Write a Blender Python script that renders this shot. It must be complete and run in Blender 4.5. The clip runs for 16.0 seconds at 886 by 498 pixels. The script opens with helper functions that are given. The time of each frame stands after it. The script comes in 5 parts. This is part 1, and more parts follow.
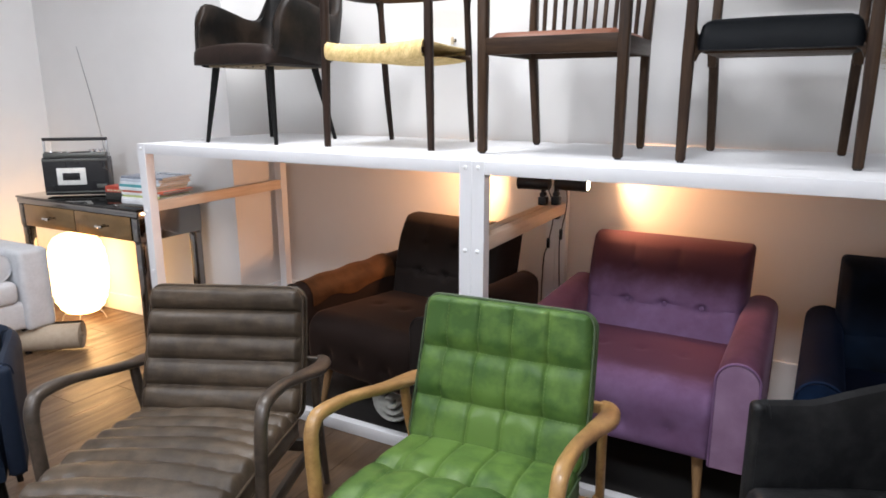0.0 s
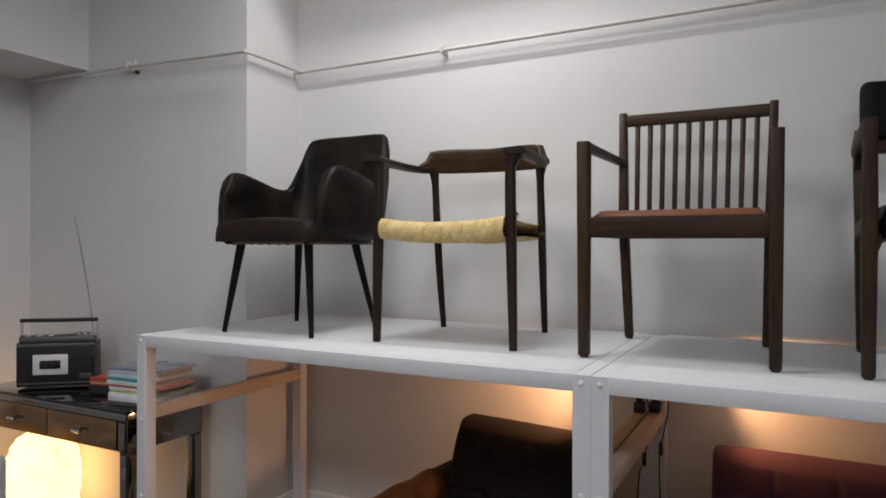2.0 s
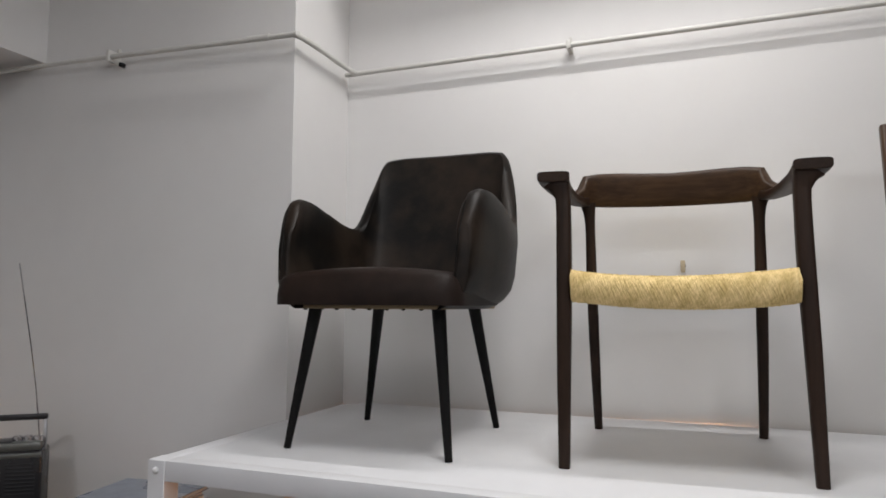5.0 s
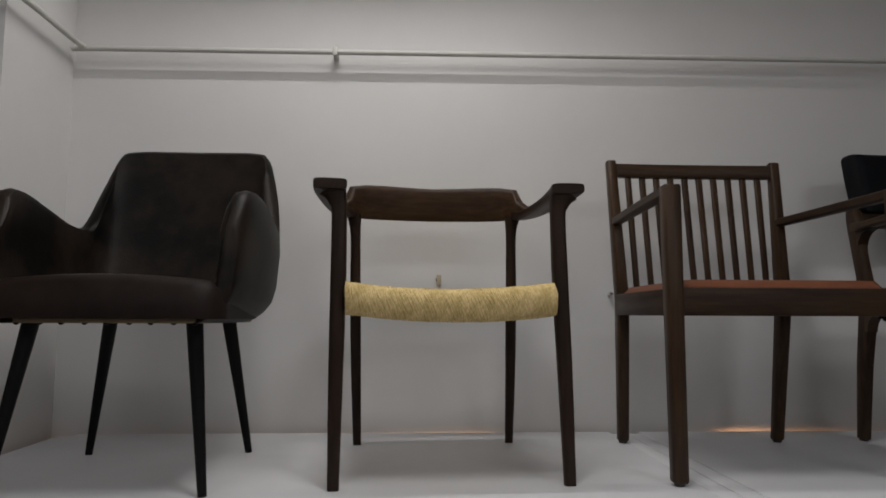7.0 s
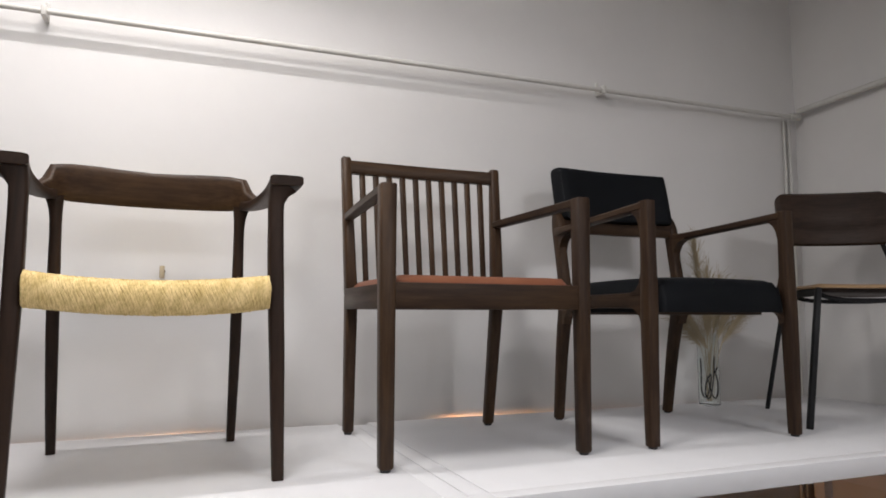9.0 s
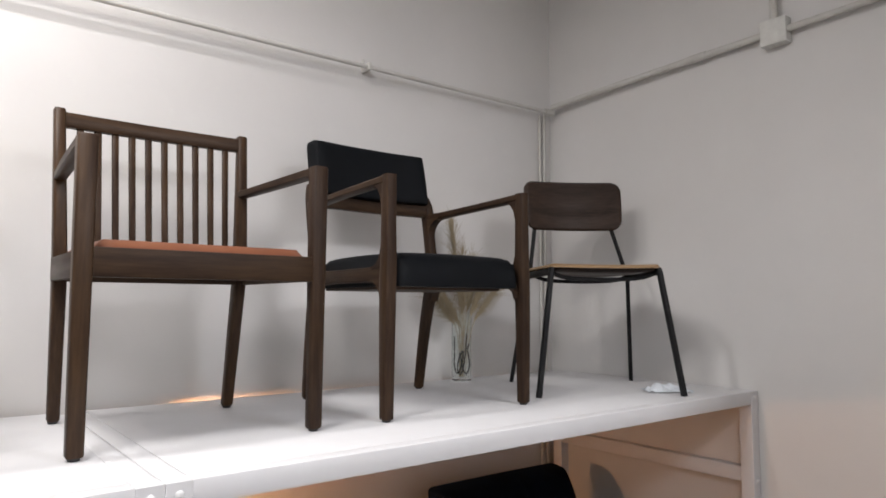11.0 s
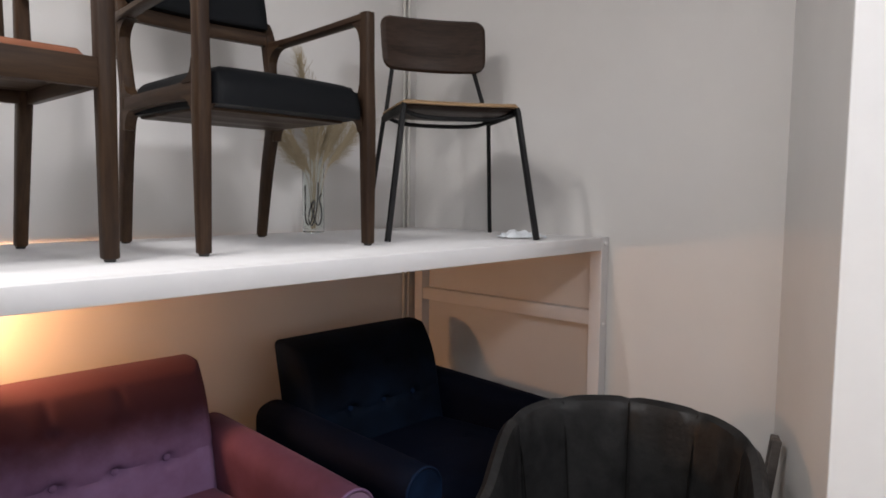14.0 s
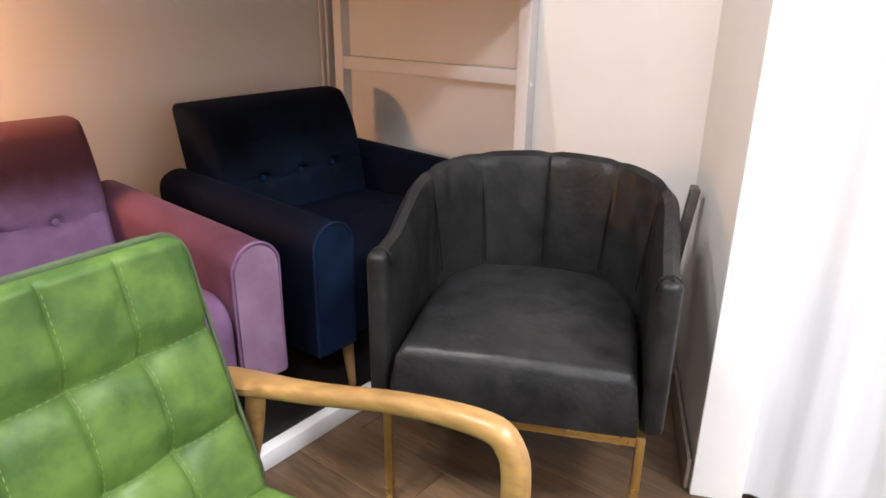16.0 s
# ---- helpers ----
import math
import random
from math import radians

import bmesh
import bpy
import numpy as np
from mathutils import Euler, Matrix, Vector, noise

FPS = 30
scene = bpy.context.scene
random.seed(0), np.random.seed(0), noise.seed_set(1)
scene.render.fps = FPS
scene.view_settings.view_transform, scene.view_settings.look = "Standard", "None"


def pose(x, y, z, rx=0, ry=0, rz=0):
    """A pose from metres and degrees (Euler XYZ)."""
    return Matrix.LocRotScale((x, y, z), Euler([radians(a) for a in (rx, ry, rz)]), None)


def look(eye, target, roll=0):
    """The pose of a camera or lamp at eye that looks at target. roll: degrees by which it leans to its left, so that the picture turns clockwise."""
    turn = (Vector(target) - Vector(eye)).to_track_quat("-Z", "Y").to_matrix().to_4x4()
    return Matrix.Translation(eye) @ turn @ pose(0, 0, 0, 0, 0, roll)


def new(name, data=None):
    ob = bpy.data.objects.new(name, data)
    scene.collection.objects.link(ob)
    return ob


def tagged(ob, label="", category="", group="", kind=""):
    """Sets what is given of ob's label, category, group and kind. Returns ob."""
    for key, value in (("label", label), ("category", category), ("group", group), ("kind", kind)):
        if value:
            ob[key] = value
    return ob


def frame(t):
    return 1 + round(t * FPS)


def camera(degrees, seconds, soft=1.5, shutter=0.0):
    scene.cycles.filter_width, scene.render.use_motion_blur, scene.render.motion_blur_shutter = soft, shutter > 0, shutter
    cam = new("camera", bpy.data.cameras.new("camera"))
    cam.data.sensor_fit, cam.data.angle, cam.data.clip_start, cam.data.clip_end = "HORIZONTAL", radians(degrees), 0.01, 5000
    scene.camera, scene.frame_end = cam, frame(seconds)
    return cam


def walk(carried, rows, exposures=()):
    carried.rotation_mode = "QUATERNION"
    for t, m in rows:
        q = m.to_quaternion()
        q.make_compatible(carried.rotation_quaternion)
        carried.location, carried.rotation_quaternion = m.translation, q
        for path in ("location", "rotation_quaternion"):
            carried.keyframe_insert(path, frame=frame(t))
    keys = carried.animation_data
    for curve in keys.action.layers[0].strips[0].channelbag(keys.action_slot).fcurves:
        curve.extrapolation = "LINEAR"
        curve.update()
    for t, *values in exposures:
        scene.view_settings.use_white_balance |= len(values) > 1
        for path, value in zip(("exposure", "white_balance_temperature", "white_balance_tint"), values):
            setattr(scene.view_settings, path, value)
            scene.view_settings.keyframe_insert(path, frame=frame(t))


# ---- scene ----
cam = camera(67.1, 16.0, 1.7)
PATH = [
    (0, (-0.026, -0.079, 1.484), (-0.961, 1.628, 1.026), -0.12),
    (0.5, (-0.149, 0.009, 1.509), (-1.068, 1.757, 1.195), 0.08),
    (1, (-0.275, 0.159, 1.554), (-1.202, 1.921, 1.355), -0.06),
    (1.5, (-0.408, 0.261, 1.562), (-1.339, 2.028, 1.467), 0.04),
    (2, (-0.622, 0.288, 1.591), (-1.538, 2.066, 1.586), 0.12),
    (2.5, (-0.808, 0.345, 1.589), (-1.67, 2.149, 1.659), 0.17),
    (3, (-1.009, 0.469, 1.598), (-1.844, 2.284, 1.698), 0.09),
    (3.5, (-1.198, 0.563, 1.598), (-2.037, 2.374, 1.725), 0.24),
    (6, (-1.824, 0.877, 1.633), (-2.183, 2.836, 1.815), 0.3),
    (6.5, (-1.82, 0.867, 1.634), (-1.928, 2.855, 1.827), 0.3),
    (7, (-1.808, 0.867, 1.617), (-1.718, 2.855, 1.821), 0.2),
    (7.5, (-1.782, 0.867, 1.613), (-1.527, 2.84, 1.811), 0.2),
    (8, (-1.74, 0.87, 1.608), (-1.323, 2.816, 1.808), 0.1),
    (8.5, (-1.699, 0.863, 1.606), (-1.125, 2.769, 1.805), 0.1),
    (9, (-1.67, 0.843, 1.611), (-0.938, 2.694, 1.805), 0.1),
    (9.5, (-1.659, 0.806, 1.618), (-0.77, 2.587, 1.812), 0.2),
    (10, (-1.623, 0.781, 1.611), (-0.562, 2.464, 1.809), 0.2),
    (12.5, (-1.273, 0.866, 1.484), (0.062, 2.354, 1.552), 0.1),
    (13, (-1.262, 0.864, 1.461), (0.126, 2.304, 1.448), 0.4),
    (13.5, (-1.257, 0.858, 1.427), (0.178, 2.25, 1.346), 0.2),
    (14, (-1.244, 0.838, 1.398), (0.224, 2.187, 1.235), 0.5),
    (14.5, (-1.225, 0.824, 1.353), (0.279, 2.119, 1.107), 0.4),
    (15, (-1.183, 0.811, 1.298), (0.343, 2.054, 0.945), 0.3),
    (15.5, (-1.15, 0.814, 1.244), (0.368, 2.013, 0.739), 0.6),
    (16, (-1.078, 0.819, 1.196), (0.389, 1.981, 0.492), 0.5),
]
EXPOSURES = [(0, 0.85, 6080, 10), (0.5, 0.0, 6100, 10), (1.0, -0.52, 6250, 10), (1.5, -0.42, 6280, 10), (2.0, -0.5, 6280, 10), (2.5, -0.5, 6280, 10), (3.0, -0.48, 6280, 10), (3.5, -0.32, 6280, 10), (6.0, -0.62, 6450, 10), (6.5, -1.05, 6450, 10), (7.0, -1.22, 6450, 10), (7.5, -1.02, 6450, 10), (8.0, -0.6, 6450, 10), (8.5, -0.33, 6450, 10), (9.0, -0.05, 6500, 12), (9.5, -0.05, 6500, 12), (10.0, 0.18, 6500, 12), (12.5, 0.53, 6500, 12), (14.0, 0.44, 6500, 12), (14.5, 0.70, 6500, 12), (15.0, 0.97, 6500, 12), (15.5, 1.18, 6500, 12), (16.0, 1.66, 6500, 12)]
walk(cam, [(t, look(eye, target, roll)) for t, eye, target, roll in PATH], EXPOSURES)



# ---------------------------------------------------------------- light
def build_world():
    w = bpy.data.worlds.new("room_air")
    scene.world = w
    w.use_nodes = True
    bg = w.node_tree.nodes["Background"]
    bg.inputs["Color"].default_value = (0.75, 0.82, 1.0, 1)
    bg.inputs["Strength"].default_value = 0.05


def area_lamp(name, m, sx, sy, watts, colour, spread=180):
    d = bpy.data.lights.new(name, "AREA")
    d.shape, d.size, d.size_y, d.energy, d.color, d.spread = "RECTANGLE", sx, sy, watts, colour, radians(spread)
    ob = new(name, d)
    ob.matrix_world = m
    return ob


def spot_lamp(name, m, watts, colour, cone, blend, radius):
    d = bpy.data.lights.new(name, "SPOT")
    d.energy, d.color, d.spot_size, d.spot_blend, d.shadow_soft_size = watts, colour, radians(cone), blend, radius
    ob = new(name, d)
    ob.matrix_world = m
    return ob


build_world()
WARM = (1.0, 0.48, 0.21)
COOL = (0.98, 0.985, 1.01)
# short tube over the shelf, panels over the room, two clamp spots
area_lamp("tube_light_glow", pose(-1.95, 2.50, 3.36), 0.9, 0.045, 17.5, (1.0, 0.97, 0.945), 170)
area_lamp("ceiling_panel_glow", pose(-2.8, -0.6, 3.36), 0.9, 0.9, 40, COOL)
area_lamp("ceiling_panel_glow", pose(-0.1, -0.6, 3.36), 0.9, 0.9, 55, COOL)
area_lamp("ceiling_panel_glow", pose(-1.72, 1.80, 3.36), 0.48, 0.48, 25, (1.0, 0.975, 0.94))
spot_lamp("clamp_spot_glow", look((-0.900, 2.975, 1.063), (0.5, 3.02, 1.02)), 13.5, WARM, 140, 0.6, 0.03)
spot_lamp("clamp_spot_glow", look((-1.275, 2.93, 1.06), (-2.9, 2.95, 0.72)), 26, WARM, 125, 0.6, 0.03)


# ---------------------------------------------------------------- materials
def mat(name, colour, rough=0.5, metal=0.0, tint=None, scale=20.0, mix=0.5, bump=0.0, bump_scale=120.0,
        stretch=(1, 1, 1), sheen=0.0, sheen_tint=(1, 1, 1), spec=0.5, coat=0.0, emit=0.0, rough_var=0.12, per_object=0.0, detail=6.0, turn=0.0, shaded=None):
    """Principled surface: two tones mixed by stretched noise, a finer noise for relief, uneven gloss."""
    m = bpy.data.materials.new(name)
    m.use_nodes = True
    nt = m.node_tree
    n, l = nt.nodes, nt.links
    b = n["Principled BSDF"]
    tint = tint or tuple(c * 0.8 for c in colour)
    co = n.new("ShaderNodeTexCoord")
    mp = n.new("ShaderNodeMapping")
    if turn:
        mp.vector_type = "TEXTURE"
        mp.inputs["Rotation"].default_value = (0, radians(turn), 0)
        mp.inputs["Scale"].default_value = [1 / q for q in stretch]
    else:
        mp.inputs["Scale"].default_value = stretch
    l.new(co.outputs["Object"], mp.inputs["Vector"])
    vec = mp.outputs["Vector"]
    info = n.new("ShaderNodeObjectInfo")
    if per_object:
        sh = n.new("ShaderNodeVectorMath")
        sh.operation = "ADD"
        mu = n.new("ShaderNodeMath")
        mu.operation = "MULTIPLY"
        mu.inputs[1].default_value = 37.0
        l.new(info.outputs["Random"], mu.inputs[0])
        l.new(vec, sh.inputs[0])
        l.new(mu.outputs[0], sh.inputs[1])
        vec = sh.outputs[0]
    big = n.new("ShaderNodeTexNoise")
    big.inputs["Scale"].default_value, big.inputs["Detail"].default_value, big.inputs["Roughness"].default_value = scale, detail, 0.6
    l.new(vec, big.inputs["Vector"])
    wide = n.new("ShaderNodeTexNoise")
    wide.inputs["Scale"].default_value, wide.inputs["Detail"].default_value = scale * 0.18, 3
    l.new(vec, wide.inputs["Vector"])
    add = n.new("ShaderNodeMath")
    add.operation = "ADD"
    l.new(big.outputs["Fac"], add.inputs[0])
    l.new(wide.outputs["Fac"], add.inputs[1])
    rng = n.new("ShaderNodeMapRange")
    rng.inputs["From Min"].default_value, rng.inputs["From Max"].default_value = 0.7, 1.3
    rng.inputs["To Min"].default_value, rng.inputs["To Max"].default_value = 0.5 - mix, 0.5 + mix
    l.new(add.outputs[0], rng.inputs["Value"])
    mx = n.new("ShaderNodeMix")
    mx.data_type = "RGBA"
    mx.inputs["A"].default_value, mx.inputs["B"].default_value = (*colour, 1), (*tint, 1)
    l.new(rng.outputs["Result"], mx.inputs["Factor"])
    col = mx.outputs["Result"]
    if shaded:
        # light and shade painted in: other colour past an uneven line along one axis
        tone, axis, lo, hi = shaded
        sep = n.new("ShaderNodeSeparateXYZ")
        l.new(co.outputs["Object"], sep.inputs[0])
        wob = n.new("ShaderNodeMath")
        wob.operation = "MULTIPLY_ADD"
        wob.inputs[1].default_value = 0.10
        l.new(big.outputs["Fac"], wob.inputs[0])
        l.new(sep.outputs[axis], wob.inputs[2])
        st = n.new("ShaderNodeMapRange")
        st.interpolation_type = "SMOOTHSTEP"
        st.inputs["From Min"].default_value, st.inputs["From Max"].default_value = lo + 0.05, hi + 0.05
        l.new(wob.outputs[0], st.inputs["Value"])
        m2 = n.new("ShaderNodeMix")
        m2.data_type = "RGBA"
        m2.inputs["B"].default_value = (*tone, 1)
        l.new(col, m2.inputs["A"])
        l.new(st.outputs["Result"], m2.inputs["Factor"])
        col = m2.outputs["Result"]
    if per_object:
        hs = n.new("ShaderNodeHueSaturation")
        r2 = n.new("ShaderNodeMapRange")
        r2.inputs["To Min"].default_value, r2.inputs["To Max"].default_value = 1 - per_object, 1 + per_object
        l.new(info.outputs["Random"], r2.inputs["Value"])
        l.new(r2.outputs["Result"], hs.inputs["Value"])
        l.new(col, hs.inputs["Color"])
        col = hs.outputs["Color"]
    l.new(col, b.inputs["Base Color"])
    rr = n.new("ShaderNodeMapRange")
    rr.inputs["From Min"].default_value, rr.inputs["From Max"].default_value = 0.3, 0.7
    rr.inputs["To Min"].default_value, rr.inputs["To Max"].default_value = max(0.02, rough - rough_var), min(1, rough + rough_var)
    l.new(wide.outputs["Fac"], rr.inputs["Value"])
    l.new(rr.outputs["Result"], b.inputs["Roughness"])
    b.inputs["Metallic"].default_value = metal
    b.inputs["Specular IOR Level"].default_value = spec
    b.inputs["Coat Weight"].default_value = coat
    if sheen:
        b.inputs["Sheen Weight"].default_value = sheen
        b.inputs["Sheen Roughness"].default_value = 0.35
        b.inputs["Sheen Tint"].default_value = (*sheen_tint, 1)
    if emit:
        l.new(col, b.inputs["Emission Color"])
        b.inputs["Emission Strength"].default_value = emit
    if bump:
        fine = n.new("ShaderNodeTexNoise")
        fine.inputs["Scale"].default_value, fine.inputs["Detail"].default_value = bump_scale, 5
        l.new(vec, fine.inputs["Vector"])
        bp = n.new("ShaderNodeBump")
        bp.inputs["Strength"].default_value, bp.inputs["Distance"].default_value = bump, 0.002
        l.new(fine.outputs["Fac"], bp.inputs["Height"])
        l.new(bp.outputs["Normal"], b.inputs["Normal"])
    return m


def glass_mat(name):
    m = bpy.data.materials.new(name)
    m.use_nodes = True
    b = m.node_tree.nodes["Principled BSDF"]
    b.inputs["Base Color"].default_value = (0.93, 0.96, 0.95, 1)
    b.inputs["Transmission Weight"].default_value = 1
    b.inputs["Roughness"].default_value = 0.03
    b.inputs["IOR"].default_value = 1.45
    return m


WALL = mat("wall_paint", (0.70, 0.69, 0.68), 0.75, tint=(0.64, 0.63, 0.62), scale=3, mix=0.4, bump=0.12, bump_scale=60)
CEIL = mat("ceiling_paint", (0.72, 0.71, 0.69), 0.8, tint=(0.68, 0.67, 0.65), scale=3, bump=0.1)
SHELF = mat("shelf_white_paint", (0.73, 0.73, 0.745), 0.58, spec=0.3, tint=(0.68, 0.68, 0.695), scale=9, mix=0.4, bump=0.10, bump_scale=80)
TRIM = mat("trim_paint", (0.80, 0.80, 0.80), 0.5, tint=(0.75, 0.75, 0.75), scale=8, bump=0.08)
PIPE = mat("pipe_paint", (0.60, 0.59, 0.56), 0.5, tint=(0.52, 0.51, 0.48), scale=25, bump=0.15)
FLOOR = mat("floor_plank", (0.135, 0.082, 0.045), 0.38, tint=(0.070, 0.042, 0.024), scale=9, mix=0.7, stretch=(14, 1.2, 14), bump=0.15, bump_scale=60, per_object=0.16)
JOINT = mat("floor_joint", (0.03, 0.02, 0.014), 0.8)
BOARD = mat("dark_board", (0.012, 0.011, 0.011), 0.6, tint=(0.02, 0.018, 0.016), scale=12, bump=0.1)
WALNUT = mat("walnut", (0.055, 0.0305, 0.0155), 0.46, spec=0.20, tint=(0.024, 0.0125, 0.0074), scale=11, mix=0.65, stretch=(9, 9, 0.8), bump=0.14, bump_scale=90, per_object=0.1)
WALNUTX = mat("walnut_across", (0.055, 0.0305, 0.0155), 0.46, spec=0.20, tint=(0.024, 0.0125, 0.0074), scale=11, mix=0.65, stretch=(0.8, 9, 9), bump=0.14, bump_scale=90, per_object=0.1)
PLYBACK = mat("dark_plywood", (0.036, 0.0200, 0.0125), 0.46, spec=0.20, tint=(0.017, 0.0092, 0.0058), scale=11, mix=0.65, stretch=(0.8, 9, 9), bump=0.14, bump_scale=90, per_object=0.1)
WALNUTY = mat("walnut_along", (0.055, 0.0305, 0.0155), 0.46, spec=0.20, tint=(0.024, 0.0125, 0.0074), scale=11, mix=0.65, stretch=(9, 0.8, 9), bump=0.14, bump_scale=90, per_object=0.1)
DARKWALNUT = mat("dark_walnut", (0.031, 0.0170, 0.0108), 0.46, spec=0.20, tint=(0.015, 0.0082, 0.0054), scale=11, mix=0.65, stretch=(9, 9, 0.8), bump=0.14, bump_scale=90, per_object=0.1)
DARKWALNUTY = mat("dark_walnut_along", (0.031, 0.0170, 0.0108), 0.46, spec=0.20, tint=(0.015, 0.0082, 0.0054), scale=11, mix=0.65, stretch=(9, 0.8, 9), bump=0.14, bump_scale=90, per_object=0.1)
OAK = mat("golden_ash", (0.37, 0.215, 0.075), 0.40, tint=(0.23, 0.125, 0.042), scale=10, mix=0.8, stretch=(6, 1.2, 6), bump=0.12, coat=0.12)
OAKLEG = mat("oak_leg", (0.36, 0.21, 0.09), 0.45, tint=(0.24, 0.13, 0.055), scale=10, stretch=(8, 8, 1), bump=0.1)
PLY = mat("plywood_seat", (0.34, 0.22, 0.11), 0.45, tint=(0.26, 0.16, 0.08), scale=8, stretch=(1, 8, 8))
PINE = mat("pale_pine", (0.62, 0.51, 0.40), 0.6, tint=(0.50, 0.39, 0.29), scale=8, mix=0.7, stretch=(10, 0.8, 10), bump=0.15)
GREYWOOD = mat("weathered_wood", (0.065, 0.048, 0.035), 0.42, tint=(0.028, 0.021, 0.015), scale=10, mix=0.8, stretch=(6, 1.2, 6), bump=0.12, coat=0.1)
CORD = mat("paper_cord", (0.80, 0.62, 0.31), 0.9, spec=0.04, tint=(0.56, 0.41, 0.175), scale=70, mix=0.8, bump=0.7, bump_scale=90, stretch=(3, 3, 1.2), turn=25)
LEATHER = mat("dark_brown_leather", (0.020, 0.0135, 0.0094), 0.46, spec=0.17, tint=(0.0036, 0.003, 0.0026), scale=7, mix=1.2, bump=0.35, bump_scale=180)
SUEDE = mat("brown_seat_leather", (0.020, 0.0120, 0.0092), 0.55, spec=0.14, tint=(0.008, 0.0052, 0.0042), scale=14, mix=0.6, bump=0.2, bump_scale=260)
LOUNGE = mat("grey_brown_leather", (0.080, 0.057, 0.037), 0.46, spec=0.36, tint=(0.036, 0.0255, 0.0165), scale=20, mix=0.8, bump=0.35, bump_scale=160)
GREEN = mat("green_leather", (0.096, 0.168, 0.036), 0.46, spec=0.22, tint=(0.046, 0.096, 0.022), scale=15, mix=1.0, bump=0.25, bump_scale=150)
GREENPIPE = mat("green_piping", (0.070, 0.100, 0.045), 0.5, tint=(0.035, 0.060, 0.025), scale=30)
STITCH = mat("pale_stitching", (0.17, 0.25, 0.08), 0.8)
TAN = mat("tan_leather", (0.20, 0.074, 0.037), 0.48, spec=0.3, tint=(0.14, 0.048, 0.025), scale=14, bump=0.15, bump_scale=240)
BLACK = mat("black_leather", (0.0045, 0.0055, 0.0075), 0.58, spec=0.12, tint=(0.004, 0.005, 0.006), scale=14, bump=0.16, bump_scale=240)
BARREL = mat("charcoal_leather", (0.0190, 0.0192, 0.0200), 0.45, tint=(0.0065, 0.0068, 0.0075), scale=15, mix=0.9, bump=0.8, bump_scale=55, spec=0.28)
# one violet velvet; warm light and shelf shade coloured into its back and seat
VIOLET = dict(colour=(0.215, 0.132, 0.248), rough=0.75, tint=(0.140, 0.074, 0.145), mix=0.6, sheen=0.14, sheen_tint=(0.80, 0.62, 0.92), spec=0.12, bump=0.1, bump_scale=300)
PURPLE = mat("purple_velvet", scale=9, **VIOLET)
PURPLEBACK = mat("purple_velvet_back", scale=9, shaded=((0.088, 0.036, 0.050), "Z", 0.62, 0.76), **VIOLET)
PURPLESEAT = mat("purple_velvet_seat", scale=9, shaded=((0.105, 0.042, 0.075), "Y", -0.74, -0.58), **VIOLET)
# shaded and lit copies of the velvets, light by panel put into their colours
PURPLESHADE = mat("purple_velvet_shaded", (0.135, 0.058, 0.100), 0.75, tint=(0.085, 0.032, 0.056), scale=6, mix=0.7, sheen=0.16, sheen_tint=(0.85, 0.55, 0.75), spec=0.12, bump=0.1, bump_scale=300)
PURPLELIT = mat("purple_velvet_lit", (0.290, 0.190, 0.285), 0.75, tint=(0.200, 0.118, 0.190), scale=6, mix=0.7, sheen=0.16, sheen_tint=(0.85, 0.55, 0.75), spec=0.12, bump=0.1, bump_scale=300)
BROWNSHADE = mat("brown_velvet_shaded", (0.013, 0.0075, 0.006), 0.8, tint=(0.008, 0.0045, 0.0036), scale=7, sheen=0.16, sheen_tint=(0.8, 0.45, 0.30), spec=0.1)
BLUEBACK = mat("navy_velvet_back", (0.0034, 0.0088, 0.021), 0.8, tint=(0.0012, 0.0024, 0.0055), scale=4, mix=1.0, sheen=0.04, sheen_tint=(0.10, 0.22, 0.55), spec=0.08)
BLUESHADE = mat("navy_velvet_shaded", (0.0020, 0.0045, 0.014), 0.8, tint=(0.0010, 0.0020, 0.006), scale=5, sheen=0.03, sheen_tint=(0.10, 0.22, 0.55), spec=0.08)
BROWNVEL = mat("dark_brown_velvet", (0.019, 0.0145, 0.013), 0.8, tint=(0.011, 0.008, 0.007), scale=7, sheen=0.08, sheen_tint=(0.75, 0.62, 0.56), spec=0.1)
TANVEL = mat("tan_velvet", (0.062, 0.027, 0.010), 0.75, tint=(0.026, 0.011, 0.0045), scale=8, mix=0.9, sheen=0.15, sheen_tint=(1, 0.6, 0.3), spec=0.1, bump=0.5, bump_scale=24)
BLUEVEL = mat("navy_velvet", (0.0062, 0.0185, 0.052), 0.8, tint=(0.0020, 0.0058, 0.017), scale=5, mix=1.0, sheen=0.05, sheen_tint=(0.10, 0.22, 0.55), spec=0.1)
NAVY = mat("navy_leather", (0.010, 0.016, 0.030), 0.7, spec=0.15, tint=(0.006, 0.010, 0.02), scale=12, bump=0.15)
METAL = mat("black_steel", (0.008, 0.008, 0.009), 0.6, spec=0.25, scale=20)
EBONY = mat("black_lacquer_leg", (0.006, 0.0056, 0.0055), 0.55, spec=0.15, scale=20)
BRASS = mat("brushed_brass", (0.62, 0.42, 0.15), 0.28, metal=1.0, scale=30)
PANEL = mat("grey_brown_panel", (0.10, 0.085, 0.078), 0.5, tint=(0.06, 0.052, 0.048), scale=14, stretch=(1, 1, 6))
CHROME = mat("chrome", (0.75, 0.75, 0.77), 0.12, metal=1.0, scale=30, rough_var=0.05)
DRAWER = mat("bronze_mirror", (0.34, 0.225, 0.115), 0.20, metal=1.0, tint=(0.24, 0.155, 0.075), scale=5, rough_var=0.06)
SMOKE = mat("smoked_mirror", (0.26, 0.25, 0.24), 0.09, metal=1.0, tint=(0.20, 0.195, 0.19), scale=6, rough_var=0.04)
